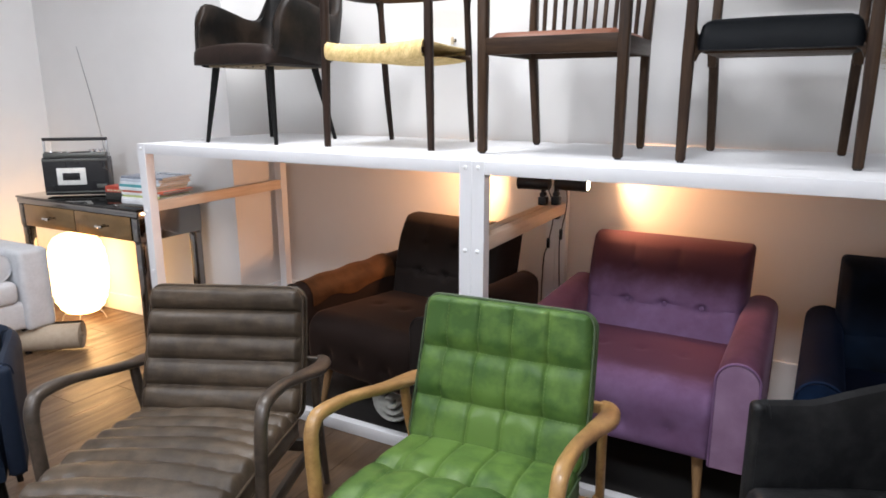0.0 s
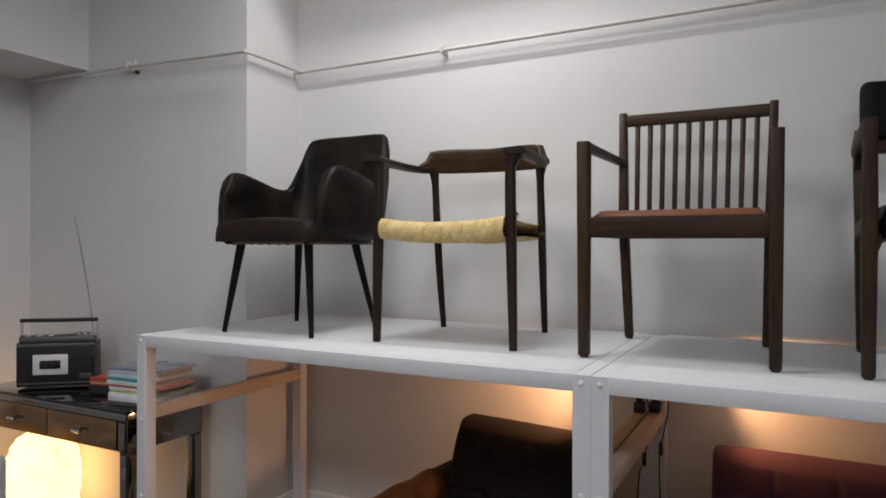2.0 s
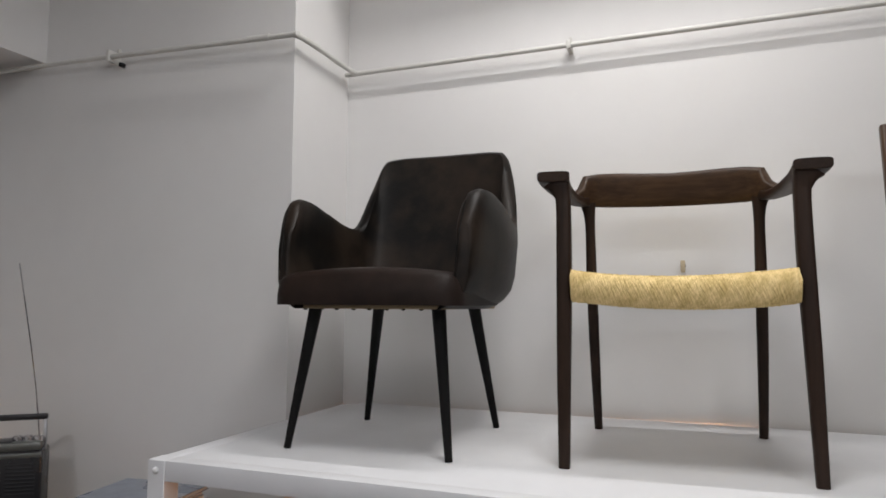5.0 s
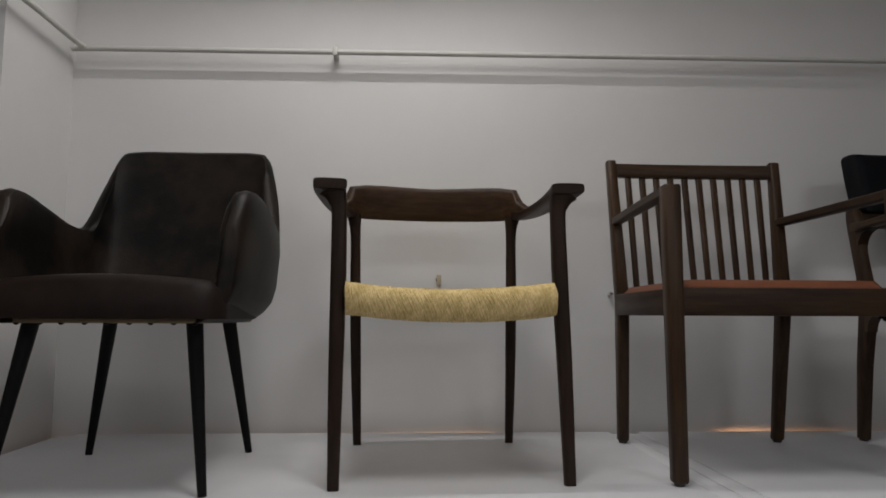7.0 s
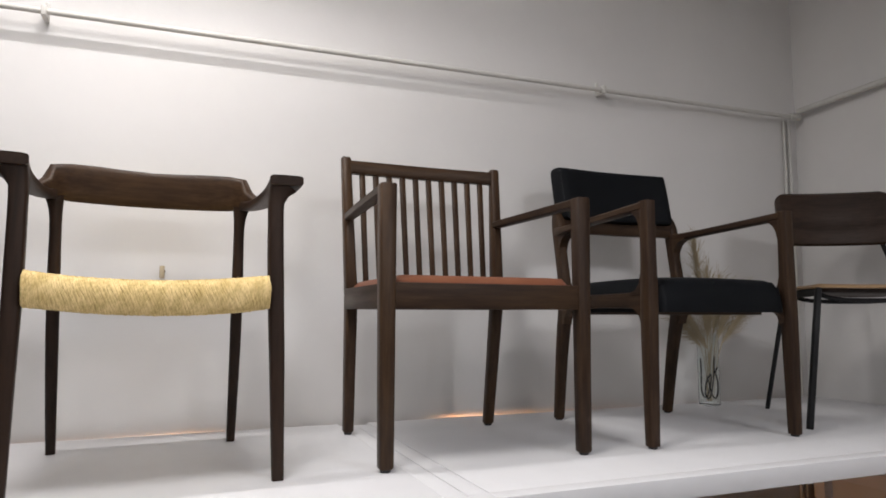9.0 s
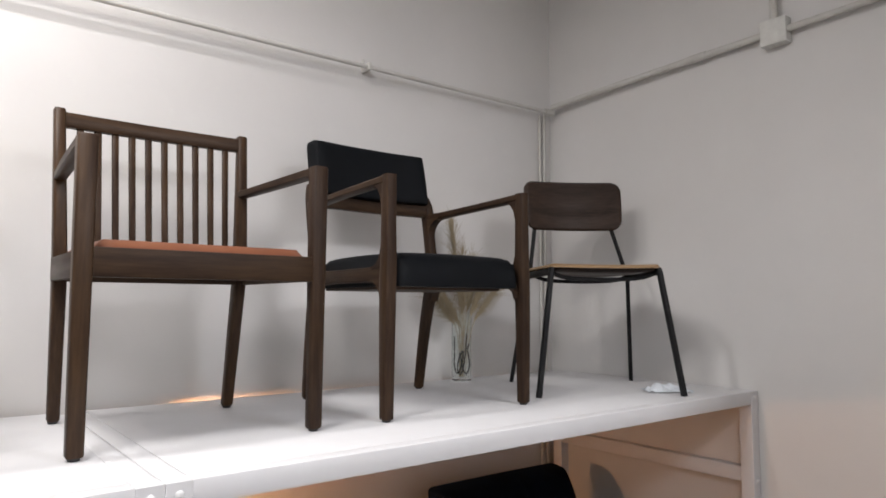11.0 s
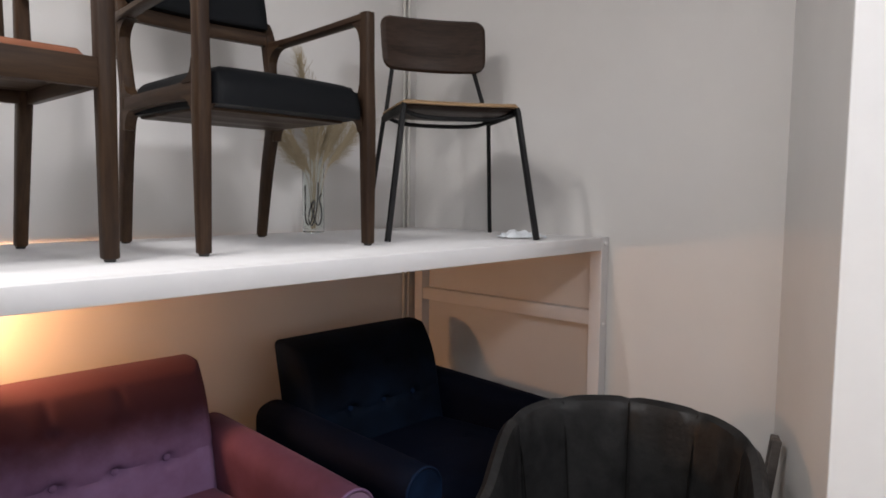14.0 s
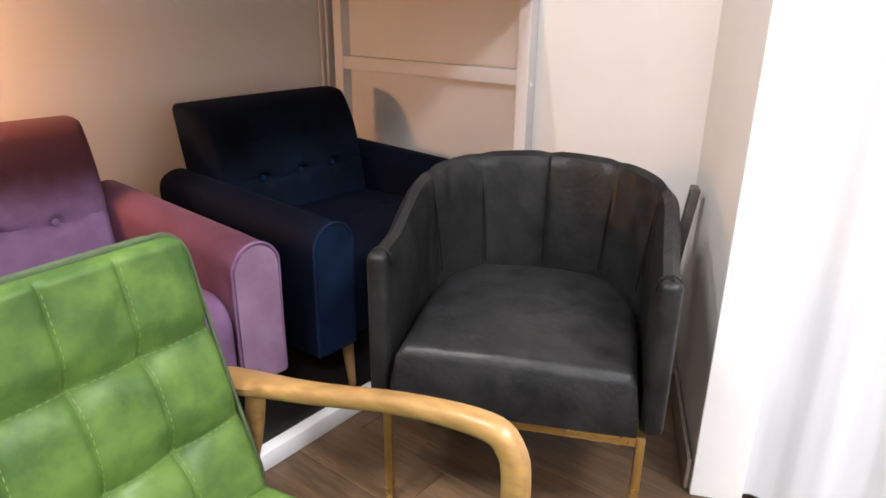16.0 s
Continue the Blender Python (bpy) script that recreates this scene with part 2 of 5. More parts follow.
SMOKETOP = mat("dark_mirror_top", (0.075, 0.07, 0.066), 0.07, metal=1.0, tint=(0.055, 0.052, 0.05), scale=6, rough_var=0.03)
MIRRORDK = mat("dark_mirror_edge", (0.085, 0.082, 0.078), 0.14, metal=0.7, tint=(0.05, 0.048, 0.046), scale=8, rough_var=0.06)
PLASTIC = mat("black_plastic", (0.012, 0.012, 0.014), 0.35, scale=40)
GREYPL = mat("grey_plastic", (0.13, 0.135, 0.125), 0.38, metal=0.5, scale=40)
WHITEPL = mat("white_plastic", (0.75, 0.75, 0.72), 0.4, scale=30)
PAPER = mat("lantern_paper", (1.0, 0.62, 0.26), 0.8, tint=(1.0, 0.50, 0.16), scale=12, emit=4.6)
LENS = mat("lamp_lens", (1.0, 0.72, 0.42), 0.5, tint=(1.0, 0.70, 0.4), emit=12.0)
BEIGE = mat("lining_cloth", (0.55, 0.46, 0.32), 0.9, tint=(0.48, 0.40, 0.28), scale=30, bump=0.2)
LINING = mat("brown_lining_cloth", (0.30, 0.23, 0.14), 0.9, tint=(0.22, 0.165, 0.10), scale=30, bump=0.2)
SOFA = mat("light_grey_fabric", (0.52, 0.53, 0.55), 0.9, tint=(0.44, 0.45, 0.47), scale=60, sheen=0.2, bump=0.25, bump_scale=500)
RUG = mat("rug_back", (0.40, 0.33, 0.25), 0.95, tint=(0.32, 0.26, 0.19), scale=40, bump=0.4, bump_scale=400)
WOOL = mat("grey_wool", (0.46, 0.45, 0.41), 0.95, tint=(0.30, 0.30, 0.27), scale=50, bump=0.5, bump_scale=300)
POUF = mat("pink_beige_cloth", (0.60, 0.48, 0.41), 0.9, tint=(0.52, 0.41, 0.35), scale=40, bump=0.3, bump_scale=400)
PAMPAS = mat("dried_grass", (0.40, 0.33, 0.22), 0.9, tint=(0.28, 0.23, 0.15), scale=30)
GLASS = glass_mat("clear_glass")
CLOTH = mat("white_cloth", (0.72, 0.76, 0.80), 0.9, tint=(0.62, 0.67, 0.72), scale=30, bump=0.2)
CURTAIN = mat("white_curtain", (0.68, 0.70, 0.74), 0.85, tint=(0.62, 0.645, 0.69), scale=6, stretch=(4, 4, 0.4), bump=0.1)


# ---------------------------------------------------------------- mesh helpers
def part(name, bm, material, parent=None, label="", smooth=True, m=None):
    """Links a bmesh as one mesh object, under a thing or a part where one is given."""
    bmesh.ops.recalc_face_normals(bm, faces=bm.faces)
    me = bpy.data.meshes.new(name)
    bm.to_mesh(me)
    bm.free()
    me.materials.append(material)
    if smooth:
        for p in me.polygons:
            p.use_smooth = True
        me.set_sharp_from_angle(angle=radians(40))
    ob = new(name, me)
    ob.parent = parent
    if m:
        ob.matrix_basis = m
    return tagged(ob, label)


def thing(name, m, label, category, group="", kind=""):
    ob = new(name)
    ob.empty_display_size = 0.1
    ob.matrix_basis = m
    return tagged(ob, label, category, group, kind)


def rbox(x0, x1, y0, y1, z0, z1, r=0.004, seg=2, cuts=0, bm=None):
    """Box between the limits, with rounded edges."""
    own = bmesh.new()
    bmesh.ops.create_cube(own, size=1, matrix=Matrix.Translation(((x0 + x1) / 2, (y0 + y1) / 2, (z0 + z1) / 2)) @ Matrix.Diagonal((x1 - x0, y1 - y0, z1 - z0, 1)))
    if r:
        bmesh.ops.bevel(own, geom=own.edges[:], offset=min(r, 0.49 * min(x1 - x0, y1 - y0, z1 - z0)), segments=seg, profile=0.5, affect="EDGES")
    if bm is None:
        return own
    join(bm, own)
    return bm


def join(bm, other):
    vs = [bm.verts.new(v.co) for v in other.verts]
    other.verts.index_update()
    for f in other.faces:
        try:
            bm.faces.new([vs[v.index] for v in f.verts])
        except ValueError:
            pass
    other.free()
    return bm


def loft(rings, closed=False, bm=None):
    """Skin over rings of points, with capped ends (or closed into a loop)."""
    bm = bm or bmesh.new()
    vs = [[bm.verts.new(p) for p in r] for r in rings]
    n = len(vs[0])
    pairs = list(zip(vs, vs[1:])) + ([(vs[-1], vs[0])] if closed else [])
    for a, b in pairs:
        for i in range(n):
            bm.faces.new((a[i], a[(i + 1) % n], b[(i + 1) % n], b[i]))
    if not closed:
        bm.faces.new(vs[0][::-1])
        bm.faces.new(vs[-1])
    return bm


def smooth_path(pts, k=6):
    """Catmull-Rom through the points (tuples of any length)."""
    pts = [np.array(p, float) for p in pts]
    if k < 2:
        return pts
    out = []
    for i in range(len(pts) - 1):
        p0, p1, p2, p3 = pts[max(i - 1, 0)], pts[i], pts[i + 1], pts[min(i + 2, len(pts) - 1)]
        for j in range(k):
            t = j / k
            out.append(0.5 * (2 * p1 + (p2 - p0) * t + (2 * p0 - 5 * p1 + 4 * p2 - p3) * t * t + (3 * p1 - p0 - 3 * p2 + p3) * t ** 3))
    return out + [pts[-1]]


def sweep(pts, n=10, power=2.0, up=(0, 0, 1), k=6, closed=False, bm=None):
    """Sweeps a superellipse along rows of (x, y, z, half_a, half_b); a lies across, b towards up."""
    path = smooth_path(pts, k)
    rings = []
    up = Vector(up)
    for i, p in enumerate(path):
        if closed:
            q0, q1 = path[i - 1], path[(i + 1) % len(path)]
        else:
            q0, q1 = path[max(i - 1, 0)], path[min(i + 1, len(path) - 1)]
        tan = Vector(q1[:3] - q0[:3])
        tan = tan.normalized() if tan.length > 1e-9 else Vector((0, 0, 1))
        side = tan.cross(up)
        side = side.normalized() if side.length > 1e-4 else Vector((1, 0, 0))
        top = side.cross(tan).normalized()
        c = Vector(p[:3])
        ring = []
        for j in range(n):
            a = 2 * math.pi * (j + 0.5) / n
            ca, sa = math.cos(a), math.sin(a)
            ring.append(c + side * (p[3] * math.copysign(abs(ca) ** (2 / power), ca)) + top * (p[4] * math.copysign(abs(sa) ** (2 / power), sa)))
        rings.append(ring)
    return loft(rings, closed, bm)


def wire(pts, r, n=8, k=6, closed=False, bm=None, up=(0, 0, 1)):
    return sweep([(*p, r, r) for p in pts], n, 2.0, up, k, closed, bm)


def post(p0, p1, w0, d0, w1=None, d1=None, r=0.004, bm=None):
    """Four-sided tapered bar from p0 to p1, w along x and d along y at each end, with eased edges."""
    w1, d1 = w1 or w0, d1 or d0

    def ring(p, w, d, s=1.0):
        w, d, e = w / 2 * s, d / 2 * s, r
        x, y, z = p
        return [Vector((x + a, y + b, z)) for a, b in ((-w + e, -d), (w - e, -d), (w, -d + e), (w, d - e), (w - e, d), (-w + e, d), (-w, d - e), (-w, -d + e))]
    v0, v1 = Vector(p0), Vector(p1)
    ax = (v1 - v0).normalized() * r
    return loft([ring(v0, w0 - r, d0 - r), ring(v0 + ax, w0, d0), ring(v1 - ax, w1, d1), ring(v1, w1 - r, d1 - r)], bm=bm)


def lathe(profile, n=24, bm=None, centre=(0, 0)):
    return loft([[Vector((centre[0] + r * math.cos(2 * math.pi * i / n), centre[1] + r * math.sin(2 * math.pi * i / n), z)) for i in range(n)] for r, z in profile], bm=bm)


def rounded(u, v, corner, rc):
    """Maps the square of a pad onto a rounded outline: a slight bow, and round corners of rc (part of half the width, of half the height)."""
    if rc:
        ru, rv = rc
        a, b = (abs(u) - 1 + ru) / ru, (abs(v) - 1 + rv) / rv
        if a > 0 and b > 0:
            a, b = a * math.sqrt(1 - b * b / 2), b * math.sqrt(1 - a * a / 2)
            u, v = math.copysign(1 - ru + ru * a, u), math.copysign(1 - rv + rv * b, v)
    return u * math.sqrt(1 - corner * v * v / 2), v * math.sqrt(1 - corner * u * u / 2)


def pad(place, nu, nv, thick, relief=None, corner=0.12, edge=0.10, back=0.0, bm=None, rc=None):
    """Cushion: place(u, v, d) gives the point for u, v in -1..1 at d along the normal. relief(u, v) is added to the crowned face."""
    bm = bm or bmesh.new()

    def crown(a):
        d = (1 - abs(a)) / edge
        return 1.0 if d >= 1 else math.sqrt(max(0.0, 1 - (1 - d) ** 2))

    grid, low = [], []
    for j in range(nv + 1):
        v = -math.cos(math.pi * j / nv) * 0.35 + (2 * j / nv - 1) * 0.65
        row, rowb = [], []
        for i in range(nu + 1):
            u = -math.cos(math.pi * i / nu) * 0.35 + (2 * i / nu - 1) * 0.65
            x, y = rounded(u, v, corner, rc)
            c = min(crown(u), crown(v))
            d = thick * (0.35 + 0.65 * c) + (relief(u, v) * c if relief else 0)
            row.append(bm.verts.new(place(x, y, d)))
            rowb.append(bm.verts.new(place(x, y, back)))
        grid.append(row)
        low.append(rowb)
    for j in range(nv):
        for i in range(nu):
            bm.faces.new((grid[j][i], grid[j][i + 1], grid[j + 1][i + 1], grid[j + 1][i]))
            bm.faces.new((low[j][i], low[j + 1][i], low[j + 1][i + 1], low[j][i + 1]))
    for a, b in ((grid[0], low[0]), (grid[-1], low[-1])):
        for i in range(nu):
            bm.faces.new((a[i], b[i], b[i + 1], a[i + 1]))
    for e in (0, -1):
        for j in range(nv):
            bm.faces.new((grid[j][e], grid[j + 1][e], low[j + 1][e], low[j][e]))
    return bm


def rim(place, corner, d, r, n=80, rc=None):
    """Closed tube round a pad's outline."""
    pts = []
    for i in range(n):
        s = 8.0 * i / n
        u, v = ((s - 1, -1) if s < 2 else (1, s - 3) if s < 4 else (5 - s, 1) if s < 6 else (-1, 7 - s))
        x, y = rounded(u, v, corner, rc)
        pts.append(tuple(place(x, y, d)))
    return wire(pts, r, 6, 1, True, up=(0.31, 0.22, 0.93))


def flat(points, z0, z1, bm=None):
    """Prism over a plan outline."""
    return loft([[Vector((x, y, z0)) for x, y in points], [Vector((x, y, z1)) for x, y in points]], bm=bm)


# ---------------------------------------------------------------- room
BACK, RIGHT, LEFT, FRONT, TOP = 3.15, 1.07, -4.73, -2.6, 3.4


def structure(name, bm, material, label, category):
    return tagged(part(name, bm, material, smooth=False), label, category, kind="structure")


def build_room():
    structure("wall_north", rbox(-2.98, RIGHT + 0.15, BACK, BACK + 0.15, 0, TOP, 0), WALL, "white painted plaster wall behind the display shelf", "wall")
    structure("wall_pier", rbox(LEFT, -2.98, 2.76, BACK + 0.15, 0, TOP, 0), WALL, "white painted projecting wall pier beside the shelf", "wall")
    structure("wall_west", rbox(LEFT - 0.15, LEFT, FRONT - 0.15, BACK + 0.15, 0, TOP, 0), WALL, "white painted side wall behind the sofa", "wall")
    structure("wall_east", rbox(RIGHT, RIGHT + 0.15, 1.48, BACK, 0, TOP, 0), WALL, "white painted side wall at the end of the shelf", "wall")
    structure("wall_south", rbox(LEFT, 1.3, FRONT - 0.15, FRONT, 0, TOP, 0), WALL, "plain white wall closing the showroom", "wall")
    a, b = (RIGHT, 1.48), (0.42, 1.185)
    dx, dy = 0.42 * 0.125, -0.91 * 0.125
    structure("wall_oblique", flat([a, b, (b[0] + dx, b[1] + dy), (a[0] + 0.15, a[1] + dy + 0.12), (RIGHT + 0.15, 1.48)], 0, TOP), WALL, "white painted angled wall stub with a square end", "wall")
    # added whiter board: bright light on the wall's end put into its colour
    ob = structure("lit_end_oblique", rbox(-0.125, 0.0, 0.0005, 0.008, 0, TOP, 0.002), TRIM, "added board on the angled wall end, its white standing for bright light", "trim")
    ob.matrix_basis = pose(b[0], b[1], 0, 0, 0, math.degrees(math.atan2(-dy, -dx)))
    structure("wall_return", rbox(1.15, 1.3, FRONT, 1.45, 0, TOP, 0), WALL, "plain white wall behind the curtain", "wall")
    structure("ceiling", rbox(LEFT - 0.15, 1.3, FRONT - 0.15, BACK + 0.15, TOP, TOP + 0.12, 0), CEIL, "white painted ceiling", "ceiling")
    structure("bulkhead", rbox(LEFT, -4.18, FRONT, 2.76, 2.598, TOP, 0), WALL, "white boxed bulkhead under the ceiling", "bulkhead")
    base = TRIM
    structure("baseboard_north", rbox(-2.98, RIGHT, BACK - 0.018, BACK, 0, 0.29, 0.004), base, "white painted tall skirting board", "baseboard")
    structure("baseboard_pier", rbox(LEFT, -2.98, 2.742, 2.76, 0, 0.12, 0.004), base, "white painted skirting board", "baseboard")
    structure("baseboard_pier_side", rbox(-2.98, -2.962, 2.76, BACK - 0.018, 0, 0.29, 0.004), base, "white painted tall skirting board", "baseboard")
    ob = structure("baseboard_oblique", rbox(0.012, 0.69, 0, 0.012, 0, 0.09, 0.003), mat("taupe_skirting", (0.30, 0.25, 0.21), 0.5), "taupe skirting along the angled wall", "baseboard")
    ob.matrix_basis = pose(0.42, 1.187, 0, 0, 0, 24.8)


def build_pipes():
    zc = 2.52
    run = thing("conduit", pose(0, 0, 0), "white painted pipe run clipped along the walls", "pipe", kind="structure")
    off = 0.05
    part("pipe", wire([(-4.70, 2.76 - off, 2.575), (-3.9, 2.76 - off, 2.562), (-3.02, 2.76 - off, 2.535), (-2.95, 2.755 - off, 2.53), (-2.935, 2.80, 2.53), (-2.93, 3.06, 2.525), (-2.90, BACK - off, 2.52), (-2.80, BACK - off, 2.52),
                       (-1.0, BACK - off, 2.53), (RIGHT - 0.04, BACK - off, 2.54)], 0.0095, 10, 5), PIPE, run)
    part("pipe", wire([(RIGHT - 0.05, BACK - 0.06, 2.565), (RIGHT - 0.035, 2.6, 2.585), (RIGHT - 0.03, 2.02, 2.60)], 0.015, 10, 4), PIPE, run)
    part("pipe", wire([(RIGHT - 0.03, 1.92, 2.60), (RIGHT - 0.03, 1.49, 2.61)], 0.013, 10, 2), PIPE, run)
    part("pipe", wire([(RIGHT - 0.03, 1.97, 2.65), (RIGHT - 0.03, 1.97, 3.39)], 0.015, 10, 2, up=(0, 1, 0)), PIPE, run)
    part("pipe", wire([(RIGHT - 0.090, BACK - 0.012, 2.53), (RIGHT - 0.090, BACK - 0.012, 1.9), (RIGHT - 0.090, BACK - 0.012, 0.30)], 0.007, 8, 3, up=(0, 1, 0)), PIPE, run)
    part("pipe", wire([(RIGHT - 0.060, BACK - 0.014, 2.53), (RIGHT - 0.060, BACK - 0.014, 0.30)], 0.009, 8, 3, up=(0, 1, 0)), PIPE, run)
    for x, z in ((-2.08, 2.524), (-0.065, 2.536)):
        part("clip", rbox(x - 0.008, x + 0.008, BACK - 0.064, BACK, z - 0.016, z + 0.016, 0.004), PIPE, run)
        part("clip_screw", rbox(x - 0.005, x + 0.005, BACK - 0.012, BACK, z + 0.016, z + 0.045, 0.003), PIPE, run)
    part("tape_sleeve", wire([(-3.14, 2.76 - off, 2.541), (-3.05, 2.76 - off, 2.537)], 0.0115, 10, 2), PIPE, run, "paint-caked sleeve")
    part("slot", rbox(-4.69, -4.19, 2.752, 2.7595, 2.588, 2.5965, 0), METAL, run, "thin black slot where the pipe meets the bulkhead")
    part("clip_ear", rbox(-3.785, -3.773, 2.745, 2.76, 2.584, 2.604, 0.003), PIPE, run)
    part("clip_ear", rbox(-3.762, -3.750, 2.735, 2.76, 2.528, 2.545, 0.003), METAL, run)
    part("clip", rbox(-3.786, -3.772, 2.695, 2.76, 2.538, 2.584, 0.004), PIPE, run)
    part("sleeve", wire([(RIGHT - 0.0335, 2.33, 2.5925), (RIGHT - 0.0325, 2.25, 2.595)], 0.0175, 10, 2), PIPE, run)
    part("elbow", wire([(RIGHT - 0.09, BACK - off, 2.54), (RIGHT - 0.035, BACK - off, 2.54)], 0.017, 10, 2), PIPE, run)
    part("junction_box", rbox(RIGHT - 0.05, RIGHT, 1.92, 2.02, 2.55, 2.65, 0.006), WHITEPL, run, "square white plastic junction box")
    hook = thing("wall_hook", pose(-1.72, BACK, 1.745), "small pale metal screw hook in the wall", "hook")
    bm = wire([(0, 0.01, 0), (0, -0.03, 0)], 0.005, 8, 2)
    rbox(-0.0075, 0.0075, -0.036, -0.028, -0.024, 0.016, 0.003, bm=bm)
    part("hook", bm, BEIGE, hook)
    part("wall_plug", lathe([(0.009, 0.0), (0.009, 0.004), (0.006, 0.006), (0.001, 0.006)], 12), METAL, hook, "dark wall plug", m=pose(0, 0, 0, 90))
    hook2 = thing("wall_hook", pose(-1.13, BACK, 1.70), "small pale metal screw hook in the wall", "hook")
    part("hook", wire([(0, 0.01, 0), (0, -0.03, 0)], 0.006, 8, 2), CHROME, hook2)


def build_curtain():
    cur = thing("curtain", pose(0.4755, 1.073, 0, 0, 0, 4), "white sheer curtain hanging in soft folds", "curtain")
    bm = bmesh.new()
    n = 120
    low, high = [], []
    for i in range(n + 1):
        y = -1.9 * i / n
        x = 0.012 * math.sin(i * 0.55) + 0.004 * math.sin(i * 1.7)
        low.append((x, y))
        high.append((x * 0.7, y))
    ring = [[(x, y, 0.02) for x, y in low], [(x, y, 1.2) for x, y in low], [(x, y, 3.30) for x, y in high]]
    vs = [[bm.verts.new(p) for p in r] for r in ring]
    vb = [[bm.verts.new((p[0] + 0.004, p[1], p[2])) for p in r] for r in ring]
    for a, b in ((0, 1), (1, 2)):
        for i in range(n):
            bm.faces.new((vs[a][i], vs[a][i + 1], vs[b][i + 1], vs[b][i]))
            bm.faces.new((vb[a][i], vb[b][i], vb[b][i + 1], vb[a][i + 1]))
    part("cloth", bm, CURTAIN, cur)
    part("rail", wire([(0.0, 0.03, 3.31), (0.0, -1.93, 3.31)], 0.012, 8, 2), TRIM, cur)
    for i in range(9):
        y = -0.05 - 0.22 * i
        part("hanger", wire([(0.0, y, 3.31), (0.0, y, 3.39)], 0.004, 6, 2, up=(0, 1, 0)), TRIM, cur)


build_room()
build_pipes()
build_curtain()

# ---------------------------------------------------------------- display shelf
SH = 1.24
FY = 2.10


def build_shelf(name, x0, x1, label):
    """One bay: four posts, top frame, boards, side rails, plinth."""
    s = thing(name, pose(0, 0, 0), label, "display shelf", "bays of the display shelf")
    w = 0.05
    yb = BACK - 0.030
    part("top_board", rbox(x0 + w + 0.0006, x1 - w - 0.0006, FY + 0.047, yb - 0.002, SH - 0.03, SH - 0.0005, 0.001), SHELF, s, "white painted top panel")
    part("front_rail", rbox(x0 + w + 0.0004, x1 - w - 0.0004, FY + 0.0008, FY + 0.046, SH - 0.048, SH, 0.0008), SHELF, s)
    part("back_rail", rbox(x0 + w, x1 - w, yb - 0.002, yb + 0.003, SH - 0.022, SH - 0.003, 0.001), SHELF, s)
    for x in (x0, x1 - w):
        for y in (FY, yb - w - 0.02):
            part("post", rbox(x, x + w, y, y + w, 0.0, SH - 0.004 if y > 2.5 else SH, 0.0012, 1), SHELF, s)
        part("side_rail", rbox(x + 0.0006, x + w - 0.0006, FY + w, yb - w - 0.02, SH - 0.045, SH - 0.001, 0.002), SHELF, s)
        part("middle_rail", rbox(x + 0.004, x + w - 0.004, FY + w - 0.002, yb - w - 0.018, 0.90, 0.955, 0.003), PINE if x < 0.9 else SHELF, s, "bare pale pine rail" if x < 0.9 else "")
        for z in (SH - 0.024, 0.905, 0.60):
            part("bolt", lathe([(0.0085, 0), (0.0085, 0.003), (0.006, 0.005), (0.001, 0.0055)], 12), TRIM, s, m=pose(x + w / 2, FY + 0.0005, z, 90))
    part("plinth", rbox(x0 + w, x1 - w, FY, FY + 0.04, 0.0, 0.055, 0.003), SHELF, s, "white bottom rail on the floor")
    part("base_panel", rbox(x0 + w, x1 - w, FY + 0.04, yb, 0.0, 0.048, 0), BOARD, s, "dark platform panel at the foot")


build_shelf("display_shelf", -2.93, -1.1006, "white painted steel display shelf bay with bolted posts")
build_shelf("display_shelf", -1.0994, 1.068, "wide white painted display shelf bay against the wall")


# ---------------------------------------------------------------- chairs on the shelf
def leg_round(p0, p1, r0, r1, n=12):
    return sweep([(*p0, r0, r0), (*p1, r1, r1)], n, 2.0, (0, 1, 0), 1)


def lean(c, k):
    """Leans a chair sideways by k metres for each metre of height."""
    for ob in c.children:
        for v in ob.data.vertices:
            v.co.x += k * v.co.z


